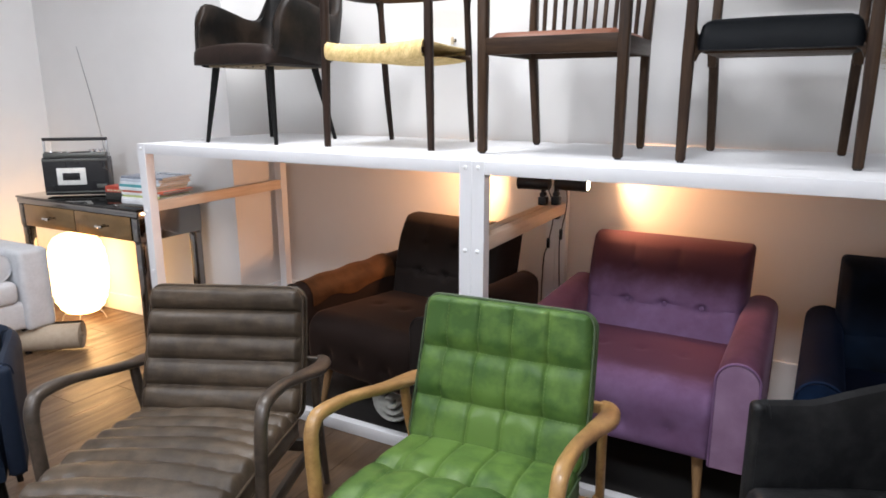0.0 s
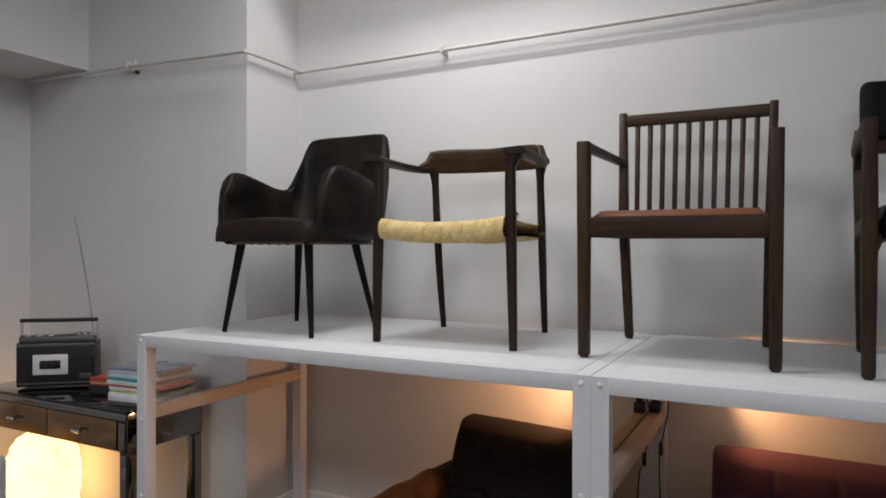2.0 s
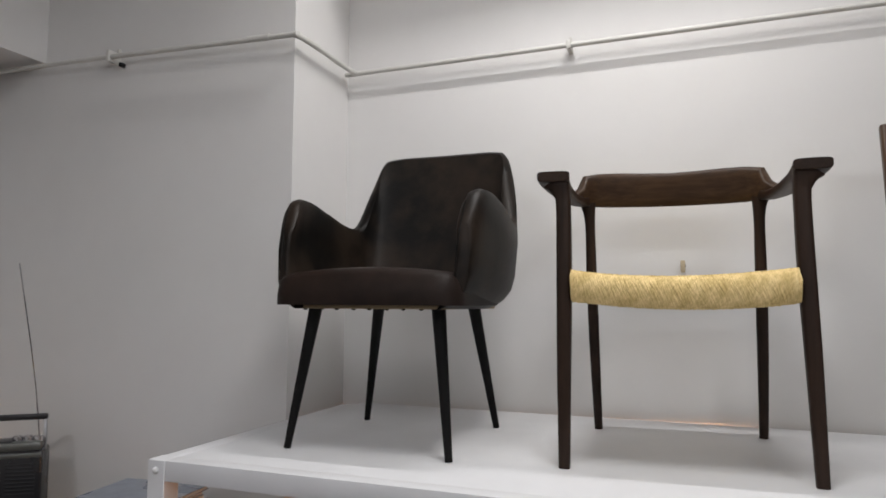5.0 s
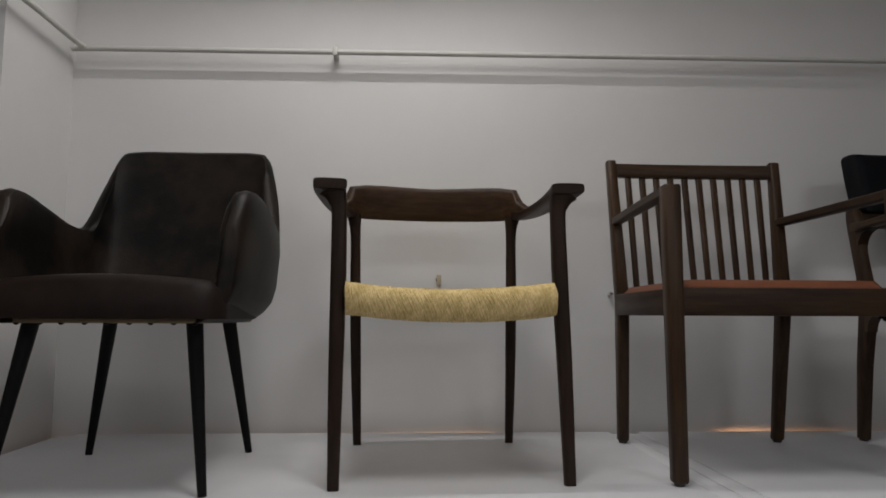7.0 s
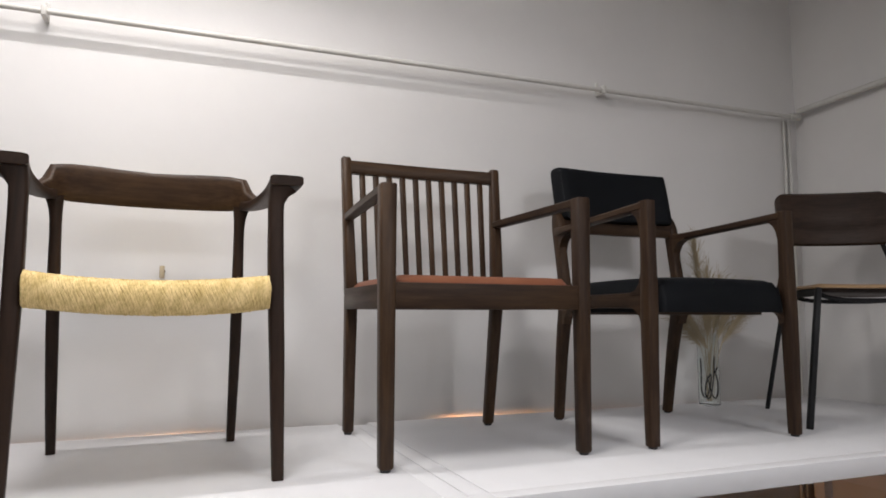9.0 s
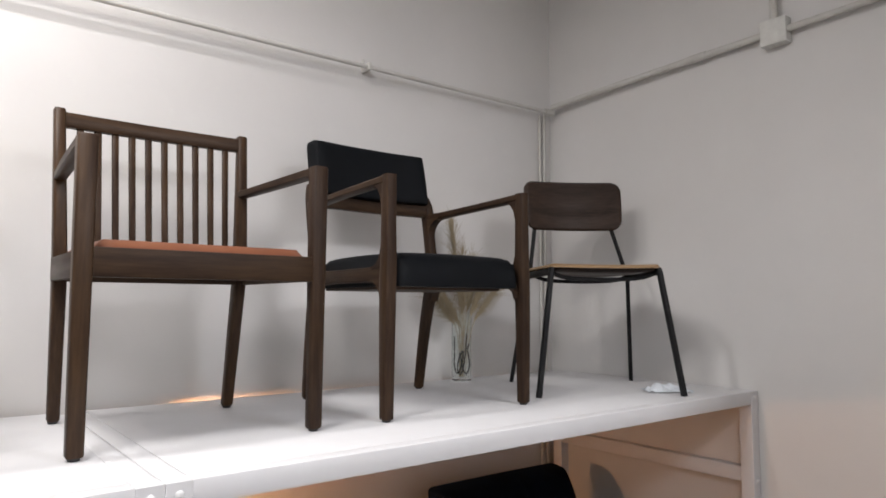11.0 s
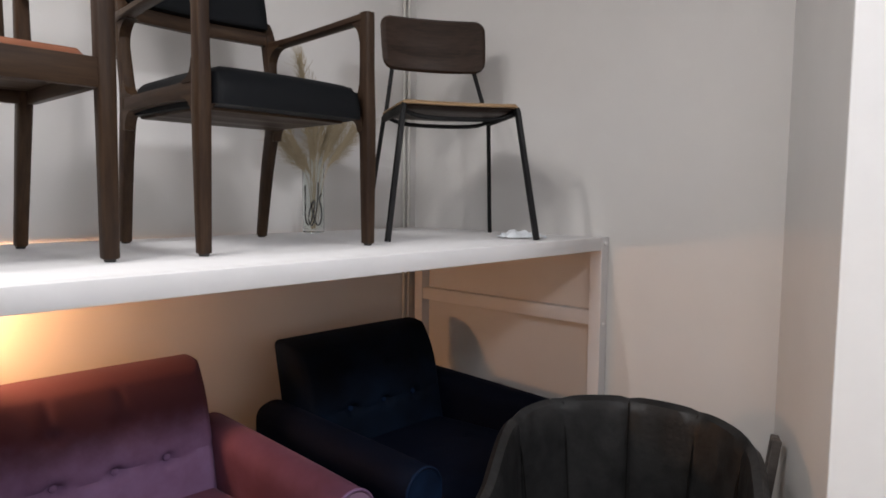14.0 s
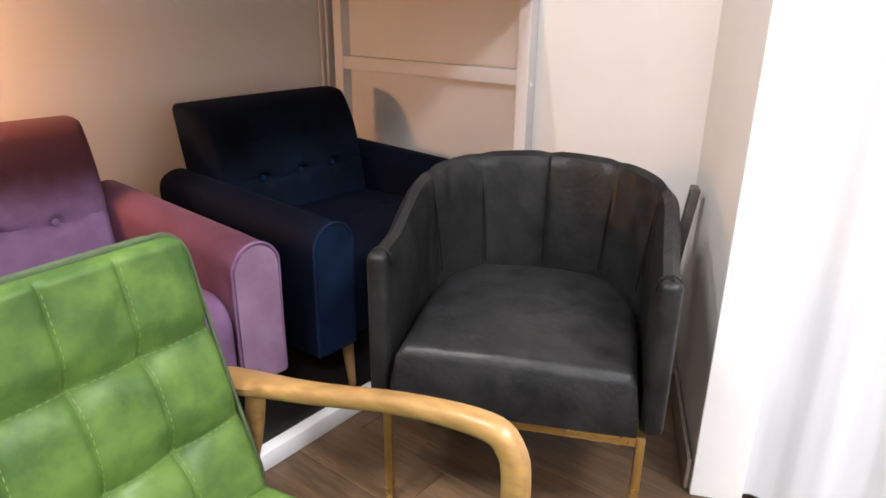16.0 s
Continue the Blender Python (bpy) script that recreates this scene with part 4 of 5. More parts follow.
# ---------------------------------------------------------------- armchairs under the shelf
def build_velvet_chair(name, m, fabric, label, category="armchair", sleeve=None, shaded=None, back_fabric=None, seat_fabric=None, half=0.338, front_fabric=None):
    """Square armchair: arched arms with piping, buttoned back and seat, tapered wooden legs. Origin under the top of the back."""
    c = thing(name, m, label, category, "velvet armchairs under the shelf")
    # panels take lit and shaded tones of one velvet
    shaded = shaded or fabric
    part("seat_base", rbox(-0.315, 0.315, -0.70, 0.02, 0.232, 0.41, 0.02, 3), shaded, c)

    def dimple(u, v, pts, w=0.10, depth=0.022):
        return -sum(depth * math.exp(-((u - a) ** 2 + (v - b) ** 2) / (w * w)) for a, b in pts)

    run, turn, drop = 0.62, 0.0785, 0.165
    whole = run + turn + drop

    def over(u, v, d):
        """Seat top, rolled over the front edge and down the front."""
        q = (1 - v) / 2 * whole
        if q < run:
            y, z, ny, nz = -0.04 - q, 0.430 + 0.030 * q / run, 0, 1
        elif q < run + turn:
            a = (q - run) / 0.05
            ny, nz = -math.sin(a), math.cos(a)
            y, z = -0.66 + 0.05 * ny, 0.41 + 0.05 * nz
        else:
            y, z, ny, nz = -0.71, 0.41 - (q - run - turn), -1, 0
        return Vector((0.317 * u, y + ny * d, z + nz * d))

    tufts = [(-0.5, 0.12), (0.0, 0.12), (0.5, 0.12)]
    front = [(-0.55, -0.80), (0.0, -0.80), (0.55, -0.80)]
    seat = part("seat_cushion", pad(over, 34, 60, 0.036, lambda u, v: 0.012 * (1 - u * u) * max(0.0, 1 - v * v) + dimple(u, v, tufts, 0.07, 0.010) + dimple(u, v, front, 0.075, 0.020), 0.0, 0.09), seat_fabric or shaded, c)
    for u, v in front:
        part("button", lathe([(0.012, 0), (0.010, 0.005), (0.001, 0.007)], 10), fabric, seat, m=pose(0.317 * u, -0.724, 0.41 - ((1 - v) / 2 * whole - run - turn), 90))
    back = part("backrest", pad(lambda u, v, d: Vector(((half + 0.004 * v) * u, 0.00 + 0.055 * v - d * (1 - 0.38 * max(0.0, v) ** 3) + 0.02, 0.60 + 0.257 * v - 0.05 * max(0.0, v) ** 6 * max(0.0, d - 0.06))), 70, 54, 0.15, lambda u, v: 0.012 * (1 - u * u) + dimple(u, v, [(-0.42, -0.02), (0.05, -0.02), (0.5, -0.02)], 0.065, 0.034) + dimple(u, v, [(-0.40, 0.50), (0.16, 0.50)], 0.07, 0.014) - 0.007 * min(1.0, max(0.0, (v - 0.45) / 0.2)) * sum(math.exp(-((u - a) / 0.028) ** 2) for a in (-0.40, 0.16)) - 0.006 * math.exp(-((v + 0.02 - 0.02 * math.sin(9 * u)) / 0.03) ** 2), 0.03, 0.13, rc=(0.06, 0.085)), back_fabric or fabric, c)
    for u, v in ((-0.42, -0.02), (0.05, -0.02), (0.5, -0.02)):
        part("button", lathe([(0.012, 0), (0.010, 0.005), (0.001, 0.007)], 10), fabric, back, m=pose(half * u, -0.115 + 0.055 * v, 0.60 + 0.255 * v, 84))
    for s in (-1, 1):
        rings = []
        for y, zt, w in ((-0.74, 0.599, 0.060), (-0.745, 0.612, 0.066), (-0.735, 0.621, 0.070), (-0.65, 0.626, 0.071), (-0.3, 0.638, 0.069), (0.03, 0.648, 0.067), (0.05, 0.638, 0.060)):
            ring = []
            cx = s * 0.385
            for k in range(14):
                if k == 0:
                    p = (cx + w * 0.96, 0.232)
                elif k == 13:
                    p = (cx - w * 0.96, 0.232)
                else:
                    a = math.pi * (k - 1) / 11
                    p = (cx + w * math.cos(a), zt - w * 1.0 + w * 1.0 * math.sin(a) ** 0.8)
                ring.append(Vector((p[0], y, p[1])))
            rings.append(ring)
        arm = part("arm", loft(rings), shaded, c)
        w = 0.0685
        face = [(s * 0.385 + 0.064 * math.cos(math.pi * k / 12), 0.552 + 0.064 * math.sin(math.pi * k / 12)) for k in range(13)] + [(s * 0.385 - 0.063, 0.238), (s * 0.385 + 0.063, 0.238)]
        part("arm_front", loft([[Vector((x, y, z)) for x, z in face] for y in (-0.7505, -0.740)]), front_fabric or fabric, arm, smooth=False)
        pts = [(s * 0.385 + w, -0.745, 0.238), (s * 0.385 + w, -0.745, 0.40)] + [(s * 0.385 + w * math.cos(math.pi * k / 8), -0.748, 0.554 + w * math.sin(math.pi * k / 8)) for k in range(9)] + [(s * 0.385 - w, -0.745, 0.40), (s * 0.385 - w, -0.745, 0.238)]
        part("piping", wire(pts, 0.0045, 6, 3, up=(0, 1, 0.01)), fabric, arm)
        if sleeve and s < 0:
            # cloth thrown over the arm, hanging lower on the outside, with soft folds
            rings = []
            for k in range(22):
                y = -0.70 + 0.56 * k / 21
                zt = 0.625 + 0.036 * (y + 0.69) + 0.004 * math.sin(31 * y)
                prof = [(0.074, -0.030 + 0.012 * math.sin(19 * y))] + [(0.075 * math.cos(a), 0.073 * math.sin(a)) for a in [math.pi * q / 14 for q in range(15)]]
                prof += [(-0.0785, -0.04), (-0.082, -0.09), (-0.086, -0.14 + 0.014 * math.sin(23 * y + 1))]
                outer = [(px * (1 + 0.03 * abs(noise.noise((px * 14, y * 11, 3.0 + pz * 9)))), pz * (1 + 0.03 * abs(noise.noise((px * 11, y * 14, pz * 10))))) for px, pz in prof]
                inner = [(px * 0.955, pz * (0.955 if pz > 0 else 1)) for px, pz in prof][::-1]
                rings.append([Vector((s * 0.385 + px, y, zt - 0.068 + pz)) for px, pz in outer + inner])
            part("arm_cover", loft(rings), sleeve, arm, "tan velvet arm cover")
        for y, fy in ((-0.65, -0.69), (-0.02, 0.02)):
            part("leg", leg_round((s * 0.27, y, 0.235), (s * 0.285, fy, 0.048), 0.022, 0.012), OAKLEG, c, "tapered oak leg")


build_velvet_chair("velvet_armchair", pose(-0.525, 2.905, 0, 0, 0, -1.0), PURPLE, "purple velvet armchair with buttoned back and oak legs", shaded=PURPLESHADE, back_fabric=PURPLEBACK, seat_fabric=PURPLESEAT, front_fabric=PURPLELIT)
build_velvet_chair("velvet_armchair", pose(-1.55, 2.86, 0, 0, 0, -9.0), BROWNVEL, "dark brown velvet armchair with a tan arm cover", sleeve=TANVEL, shaded=BROWNSHADE)
build_velvet_chair("velvet_armchair", pose(0.476, 2.861, 0, 0, 0, -0.9), BLUEVEL, "navy blue velvet armchair with rounded arms", shaded=BLUESHADE, back_fabric=BLUEBACK, half=0.350)


def build_pouf(m, label):
    p = thing("pouf", m, label, "pouf", "poufs under the shelf")
    body = part("body", lathe([(0.182, 0.0), (0.192, 0.03), (0.200, 0.17), (0.196, 0.29), (0.181, 0.340), (0.132, 0.364), (0.055, 0.373), (0.002, 0.374)], 36), POUF, p)
    part("piping", wire([(0.194 * math.cos(2 * math.pi * i / 36), 0.194 * math.sin(2 * math.pi * i / 36), 0.308) for i in range(36)], 0.004, 6, 1, True), POUF, body)


build_pouf(pose(-2.625, 2.37, 0.048), "round pink-beige cloth pouf under the shelf")
build_pouf(pose(-2.275, 2.83, 0.048), "round pink-beige cloth pouf behind the brown armchair")


def build_blanket_roll():
    b = thing("rolled_blanket", pose(-1.53, 2.27, 0.048), "rolled grey wool blanket lying on the platform", "blanket")
    pts = []
    for i in range(60):
        a = 0.35 * i
        r = 0.008 + 0.0050 * a
        pts.append((r * math.cos(a), r * math.sin(a) + 0.117))
    rings = []
    bm = bmesh.new()
    vs = []
    for k, (x, z) in enumerate(pts):
        dx, dz = x, z - 0.117
        ln = math.hypot(dx, dz) or 1
        t = 0.012
        vs.append([bm.verts.new((x + dx / ln * q, y, z + dz / ln * q)) for y, q in ((-0.09, -t * 0.4), (-0.10, 0.0), (-0.09, t * 0.55), (0.35, t * 0.55), (0.35, -t * 0.4))])
    for a, c in zip(vs, vs[1:]):
        for i in range(5):
            bm.faces.new((a[i], a[(i + 1) % 5], c[(i + 1) % 5], c[i]))
    part("roll", bm, WOOL, b)


build_blanket_roll()


# ---------------------------------------------------------------- clamp lamps under the shelf
def build_clamp_lamp(m, yaw, label, fwd):
    """Spot on a clamp gripping a rail 55 mm high; the origin is on the rail's top."""
    c = thing("clamp_spot_lamp", m, label, "lamp", "clamp lamps")
    cl = part("clamp", rbox(-0.020, 0.020, -0.020, 0.020, 0.0, 0.040, 0.004), PLASTIC, c)
    part("spine", rbox(-0.018, 0.018, 0.020, 0.027, -0.066, 0.036, 0.002), PLASTIC, cl)
    part("jaw", rbox(-0.018, 0.018, -0.020, 0.027, -0.068, -0.056, 0.003), PLASTIC, cl)
    part("knuckle", lathe([(0.012, -0.017), (0.014, -0.014), (0.014, 0.014), (0.012, 0.017)], 14), PLASTIC, cl, m=pose(0, 0, 0.052, 90))
    for y in (-0.013, 0.013):
        part("bracket", rbox(-0.007, 0.007, y - 0.002, y + 0.002, 0.046, 0.112, 0.0015), PLASTIC, c)
    head = part("head", lathe([(0.020, -0.075), (0.030, -0.070), (0.033, -0.02), (0.033, 0.05), (0.036, 0.085), (0.033, 0.085), (0.030, 0.06), (0.002, 0.055)], 24), PLASTIC, c, m=pose(0, 0, 0.104, 0, 90, yaw) @ pose(0, 0, fwd))
    part("bulb", lathe([(0.002, 0.058), (0.028, 0.060), (0.031, 0.075), (0.026, 0.088), (0.002, 0.092)], 18), LENS, head)


build_clamp_lamp(pose(-1.0735, 2.965, 0.955), 4, "black clamp spotlight lit warm on the pine rail", 0.065)
build_clamp_lamp(pose(-1.1265, 2.93, 0.955), 180, "black clamp spotlight lit and turned along the wall", 0.04)


def build_cable(pts, label):
    c = thing("lamp_cable", pose(0, 0, 0), label, "cable", "lamp cables")
    part("cord", wire(pts, 0.003, 6, 6, up=(0, 1, 0.1)), PLASTIC, c)
    x, y, z = pts[2]
    part("switch", rbox(x - 0.008, x + 0.008, y - 0.007, y + 0.007, z - 0.026, z + 0.026, 0.004), PLASTIC, c)


build_cable([(-1.03, 2.975, 1.055), (-1.035, 3.012, 0.95), (-1.062, 3.018, 0.80), (-1.066, 3.02, 0.66), (-1.04, 3.03, 0.05)], "black lamp cable with inline switch")
build_cable([(-1.12, 2.95, 1.05), (-1.10, 3.012, 0.92), (-1.125, 3.018, 0.75), (-1.15, 3.02, 0.62), (-1.16, 3.03, 0.05)], "black lamp cable with inline switch")

# ---------------------------------------------------------------- lounge chairs in front
def build_lounge(name, m, skin, wood, label, style, rise=0.0):
    """Low lounge chair with open bent-wood arms. Origin on the floor under the top of the back."""
    c = thing(name, m, label, "lounge chair", "lounge chairs")

    def back_at(u, v, d):
        w = 0.284 - 0.006 * v
        z = 0.580 + rise / 2 + (0.225 + rise / 2) * v
        y = -0.025 + 0.072 * v + 0.012 * (1 - v * v)
        return Vector((w * u, y - d * 0.95, z + d * 0.31))

    def seat_at(u, v, d):
        y = -0.50 + 0.36 * v
        z = 0.355 - 0.035 * v + 0.015 * math.cos(v * 1.6)
        if v < -0.8:
            z -= 0.10 * (-(v + 0.8)) ** 1.3
        return Vector((0.285 * u, y + d * 0.07, z + d))

    if style == "channel":
        def relief_b(u, v):
            return 0.030 * abs(math.sin(math.pi * 2.6 * (1 - v) + 0.10)) ** 0.42 - 0.020 + 0.002 * noise.noise((u * 3, v * 9, 2))

        def relief_s(u, v):
            w = v + 0.05 * u * u + 0.035 * noise.noise((u * 1.5, v * 2, 7))
            return 0.020 * abs(math.sin(math.pi * 4.2 * (w + 1))) ** 0.55 + 0.016 * (1 - u * u) - 0.012 + 0.004 * noise.noise((u * 3, v * 8, 1))
        lines_b, rows_b = (), ()
    else:
        cols = (-0.68, -0.29, 0.11, 0.52)
        rws = (-0.36, 0.30)

        def relief_q(u, v):
            g = min(abs(u - a) for a in cols)
            h = min(abs(v - b) for b in rws)
            r = -0.008 * math.exp(-(g / 0.020) ** 2) - 0.006 * math.exp(-(h / 0.022) ** 2) - 0.012 * math.exp(-(h / 0.11) ** 2)
            t = sum(math.exp(-(((u - a) / 0.11) ** 2 + ((v - b) / 0.13) ** 2)) for a in cols for b in rws)
            return r - 0.010 * t + 0.012 * (1 - u * u) + 0.003 * noise.noise((u * 4, v * 4, 3))
        relief_b = relief_s = relief_q
    back = part("backrest", pad(back_at, 90, 90, 0.075, relief_b, 0.03, 0.10, rc=(0.16, 0.20)), skin, c)
    seat = part("seat", pad(seat_at, 90, 80, 0.085, relief_s, 0.05, 0.10), skin, c)
    pipe = GREENPIPE if style != "channel" else skin
    for host, place, th in ((back, back_at, 0.05), (seat, seat_at, 0.055)):
        part("piping", rim(place, *((0.03,) if host is back else (0.05,)), th, 0.0045, 160, (0.16, 0.20) if host is back else None), pipe, host)
        part("piping", rim(place, *((0.03,) if host is back else (0.05,)), 0.003, 0.0045, 160, (0.16, 0.20) if host is back else None), pipe, host)
    if style != "channel":
        for host, place in ((back, back_at), (seat, seat_at)):
            for a in cols:
                bm = bmesh.new()
                k = 34
                for i in range(k):
                    v0 = -0.9 + 1.8 * i / k
                    v1 = v0 + 0.9 / k * 1.1
                    p, q = [place(a + 0.012, v, 0.0765 + (0.010 if host is seat else 0) + relief_q(a + 0.012, v)) for v in (v0, v1)]
                    wire([p, q], 0.0008, 4, 1, bm=bm)
                part("stitching", bm, STITCH, host, "pale stitched seam")
            for b in rws:
                bm = bmesh.new()
                k = 40
                for i in range(k):
                    u0 = -0.9 + 1.8 * i / k
                    p, q = [place(u, b - 0.014, 0.0765 + (0.010 if host is seat else 0) + relief_q(u, b - 0.014)) for u in (u0, u0 + 0.9 / k * 1.1)]
                    wire([p, q], 0.0008, 4, 1, bm=bm)
                part("stitching", bm, STITCH, host, "pale stitched seam")
    for s in (-1, 1):
        arm = part("armrest", sweep([(s * 0.302, -0.610, 0.0, 0.013, 0.013), (s * 0.306, -0.608, 0.16, 0.0155, 0.016), (s * 0.314, -0.607, 0.30, 0.017, 0.018), (s * 0.322, -0.607, 0.46, 0.018, 0.019), (s * 0.327, -0.608, 0.578, 0.018, 0.020), (s * 0.329, -0.596, 0.631, 0.019, 0.020), (s * 0.329, -0.556, 0.653, 0.020, 0.018), (s * 0.328, -0.42, 0.635, 0.020, 0.0155), (s * 0.331, -0.24, 0.584, 0.026, 0.0155), (s * 0.338, -0.09, 0.543, 0.034, 0.016),
                                     (s * 0.334, 0.005, 0.524, 0.032, 0.015), (s * 0.318, 0.065, 0.512, 0.024, 0.015), (s * 0.294, 0.095, 0.504, 0.017, 0.014)], 14, 2.5, (0.02, -1, 1), 5), wood, c, "bent wooden arm flowing into the front leg")
        part("back_leg", sweep([(s * 0.330, -0.080, 0.536, 0.014, 0.020), (s * 0.326, -0.06, 0.42, 0.014, 0.021), (s * 0.318, 0.01, 0.18, 0.013, 0.018), (s * 0.313, 0.075, 0.0, 0.011, 0.013)], 12, 2.5, (0, 1, 0), 4), wood, c)
        part("side_rail", sweep([(s * 0.306, -0.60, 0.295, 0.012, 0.024), (s * 0.308, -0.3, 0.27, 0.012, 0.024), (s * 0.312, -0.02, 0.235, 0.012, 0.022)], 8, 4, (0, 0, 1), 3), wood, c)
    for y, z in ((-0.56, 0.285), (-0.06, 0.24)):
        part("cross_rail", rbox(-0.305, 0.305, y - 0.012, y + 0.012, z - 0.025, z + 0.02, 0.004), wood, c)
    part("back_frame", rbox(-0.30, 0.30, 0.07, 0.092, 0.483, 0.520, 0.006), wood, c)


build_lounge("lounge_chair", pose(-0.811, 1.777, 0, 0, 0, 4.3), GREEN, OAK, "green tufted leather lounge chair with golden ash arms", "tufted", 0.02)
build_lounge("lounge_chair", pose(-1.80, 1.553, 0, 0, 0, 24.0), LOUNGE, GREYWOOD, "grey-brown channelled leather lounge chair with dark wooden arms", "channel", -0.006)


def build_barrel(name, m, skin, label, metal=True, hgt=0.768):
    """Barrel chair: curved padded shell with vertical channels, round-fronted seat, metal frame. Faces -y."""
    c = thing(name, m, label, "armchair")
    W = 0.319
    N = 28
    rows = []
    for i in range(2 * N + 1):
        # path: arm front at the ends, round the back in the middle
        s = (i / (2 * N)) * 2 - 1
        if abs(s) > 0.62:
            f = (abs(s) - 0.62) / 0.38
            x, y = math.copysign(W - 0.005 * f, s), 0.05 - 0.36 * f
        else:
            th = s / 0.62 * math.pi / 2
            x, y = W * math.sin(th), 0.05 + 0.29 * math.cos(th) ** 0.85 if abs(s) < 0.619 else 0.05
        zt = hgt - (hgt - 0.668) * (min(1, abs(s) / 0.84)) ** 2.6
        rows.append((x, y, zt, s))
    rings = []
    for i, (x, y, zt, s) in enumerate(rows):
        q0, q1 = rows[max(i - 1, 0)], rows[min(i + 1, len(rows) - 1)]
        t = Vector((q1[0] - q0[0], q1[1] - q0[1], 0)).normalized()
        nrm = Vector((t.y, -t.x, 0))
        if nrm.dot(Vector((x, y - 0.05, 0))) < 0:
            nrm = -nrm
        th = 0.0255 + 0.008 * (1 - abs(s))
        flare = 0.035 * (1 - abs(s))
        groove = min(abs(s - g) for g in (-0.50, -0.26, 0.0, 0.26, 0.50))
        gi = 0.012 * math.exp(-(groove / 0.016) ** 2)
        ring = []
        for f, k in ((0, 1), (0.5, 1), (0.86, 0.97), (0.96, 0.7), (1, 0.1), (0.975, -0.6), (0.90, -0.95), (0.5, -1), (0, -1)):
            z = 0.300 + (zt - 0.300) * f - (0.5 * gi if f > 0.95 else 0)
            off = nrm * (th * k + flare * f + (gi if k < 0 else 0))
            ring.append(Vector((x, y, z)) + off)
        rings.append(ring)
    part("shell", loft(rings), skin, c, "curved padded back and arms")
    for s in (-1, 1):
        q = s * 0.314
        part("arm_front", rbox(q - 0.0245, q + 0.0245, -0.328, -0.288, 0.296, 0.664, 0.018, 4), skin, c)
        part("seam", wire([(q - 0.027, -0.286, 0.628), (q - 0.021, -0.288, 0.656), (q, -0.288, 0.669), (q + 0.021, -0.288, 0.656), (q + 0.027, -0.286, 0.628)], 0.0025, 6, 4, up=(0, 1, 0.1)), skin, c)
    for g in (-0.50, -0.26, 0.0, 0.26, 0.50):
        r = rows[min(range(len(rows)), key=lambda q: abs(rows[q][3] - g))]
        nx, ny = r[0], r[1] - 0.05
        ln = math.hypot(nx, ny)
        nx, ny = nx / ln, ny / ln
        part("channel_seam", wire([(r[0] - nx * 0.030, r[1] - ny * 0.030, 0.44), (r[0] - nx * (0.030 - 0.020), r[1] - ny * (0.030 - 0.020), 0.62), (r[0] - nx * (0.016 - 0.032), r[1] - ny * (0.016 - 0.032), r[2] - 0.012)], 0.0022, 6, 4, up=(nx, ny, 0.01)), EBONY, c)
    part("seat", pad(lambda u, v, d: Vector((0.287 * u * math.sqrt(1 - 0.80 * max(0, v) ** 2.4), -0.038 + 0.305 * v, 0.297 + d)), 36, 36, 0.142, lambda u, v: 0.026 * (1 - u * u) * (1 - 0.8 * v * v) + 0.003 * noise.noise((u * 3, v * 3, 4)), 0.08, 0.11), skin, c, "round-backed padded seat")
    if metal:
        for s in (-1, 1):
            for y in (-0.322, 0.24):
                part("leg", rbox(s * 0.293 - 0.010, s * 0.293 + 0.010, y - 0.010, y + 0.010, 0, 0.2955, 0.002), BRASS, c, "slim square brass leg")
            part("frame_rail", rbox(s * 0.293 - 0.010, s * 0.293 + 0.010, -0.312, 0.23, 0.271, 0.296, 0.002), BRASS, c)
        for y in (-0.322, 0.24):
            part("frame_rail", rbox(-0.283, 0.283, y - 0.010, y + 0.010, 0.270, 0.2965, 0.002), BRASS, c, "brass frame rail")
    else:
        for s in (-1, 1):
            for y in (-0.25, 0.2):
                part("leg", leg_round((s * 0.25, y, 0.28), (s * 0.28, y * 1.1, 0.0), 0.018, 0.011), EBONY, c)


build_barrel("barrel_armchair", pose(0.334, 1.641, 0, 0, 0, -65.4), BARREL, "charcoal leather barrel armchair on slim brass legs")
build_barrel("navy_tub_armchair", pose(-2.56, 0.83, 0, 0, 0, 60), NAVY, "navy blue padded tub armchair", False, 0.64)


# ---------------------------------------------------------------- leaning panel by the angled wall
def build_panel():
    p = thing("leaning_panel", pose(0.86, 1.392, 0, 0, 0, 24.8), "grey-brown framed panel leaning against the angled wall", "panel")
    tilt = pose(0, 0.10, 0, 7)
    part("board", rbox(-0.012, 0.020, 0.0, 0.012, 0.0, 0.69, 0.002), GREYPL, p, "grey backing board", m=tilt)
    for x in (-0.026, 0.020):
        part("frame_side", rbox(x, x + 0.015, -0.006, 0.018, 0.0, 0.69, 0.003), PANEL, p, m=tilt)
    for z in (0.0, 0.675):
        part("frame_end", rbox(-0.012, 0.020, -0.005, 0.017, z, z + 0.015, 0.003), PANEL, p, m=tilt)


build_panel()


# ---------------------------------------------------------------- console corner
CX0, CX1, CY0, CY1, CZ = -4.34, -3.215, 2.27, 2.70, 0.862


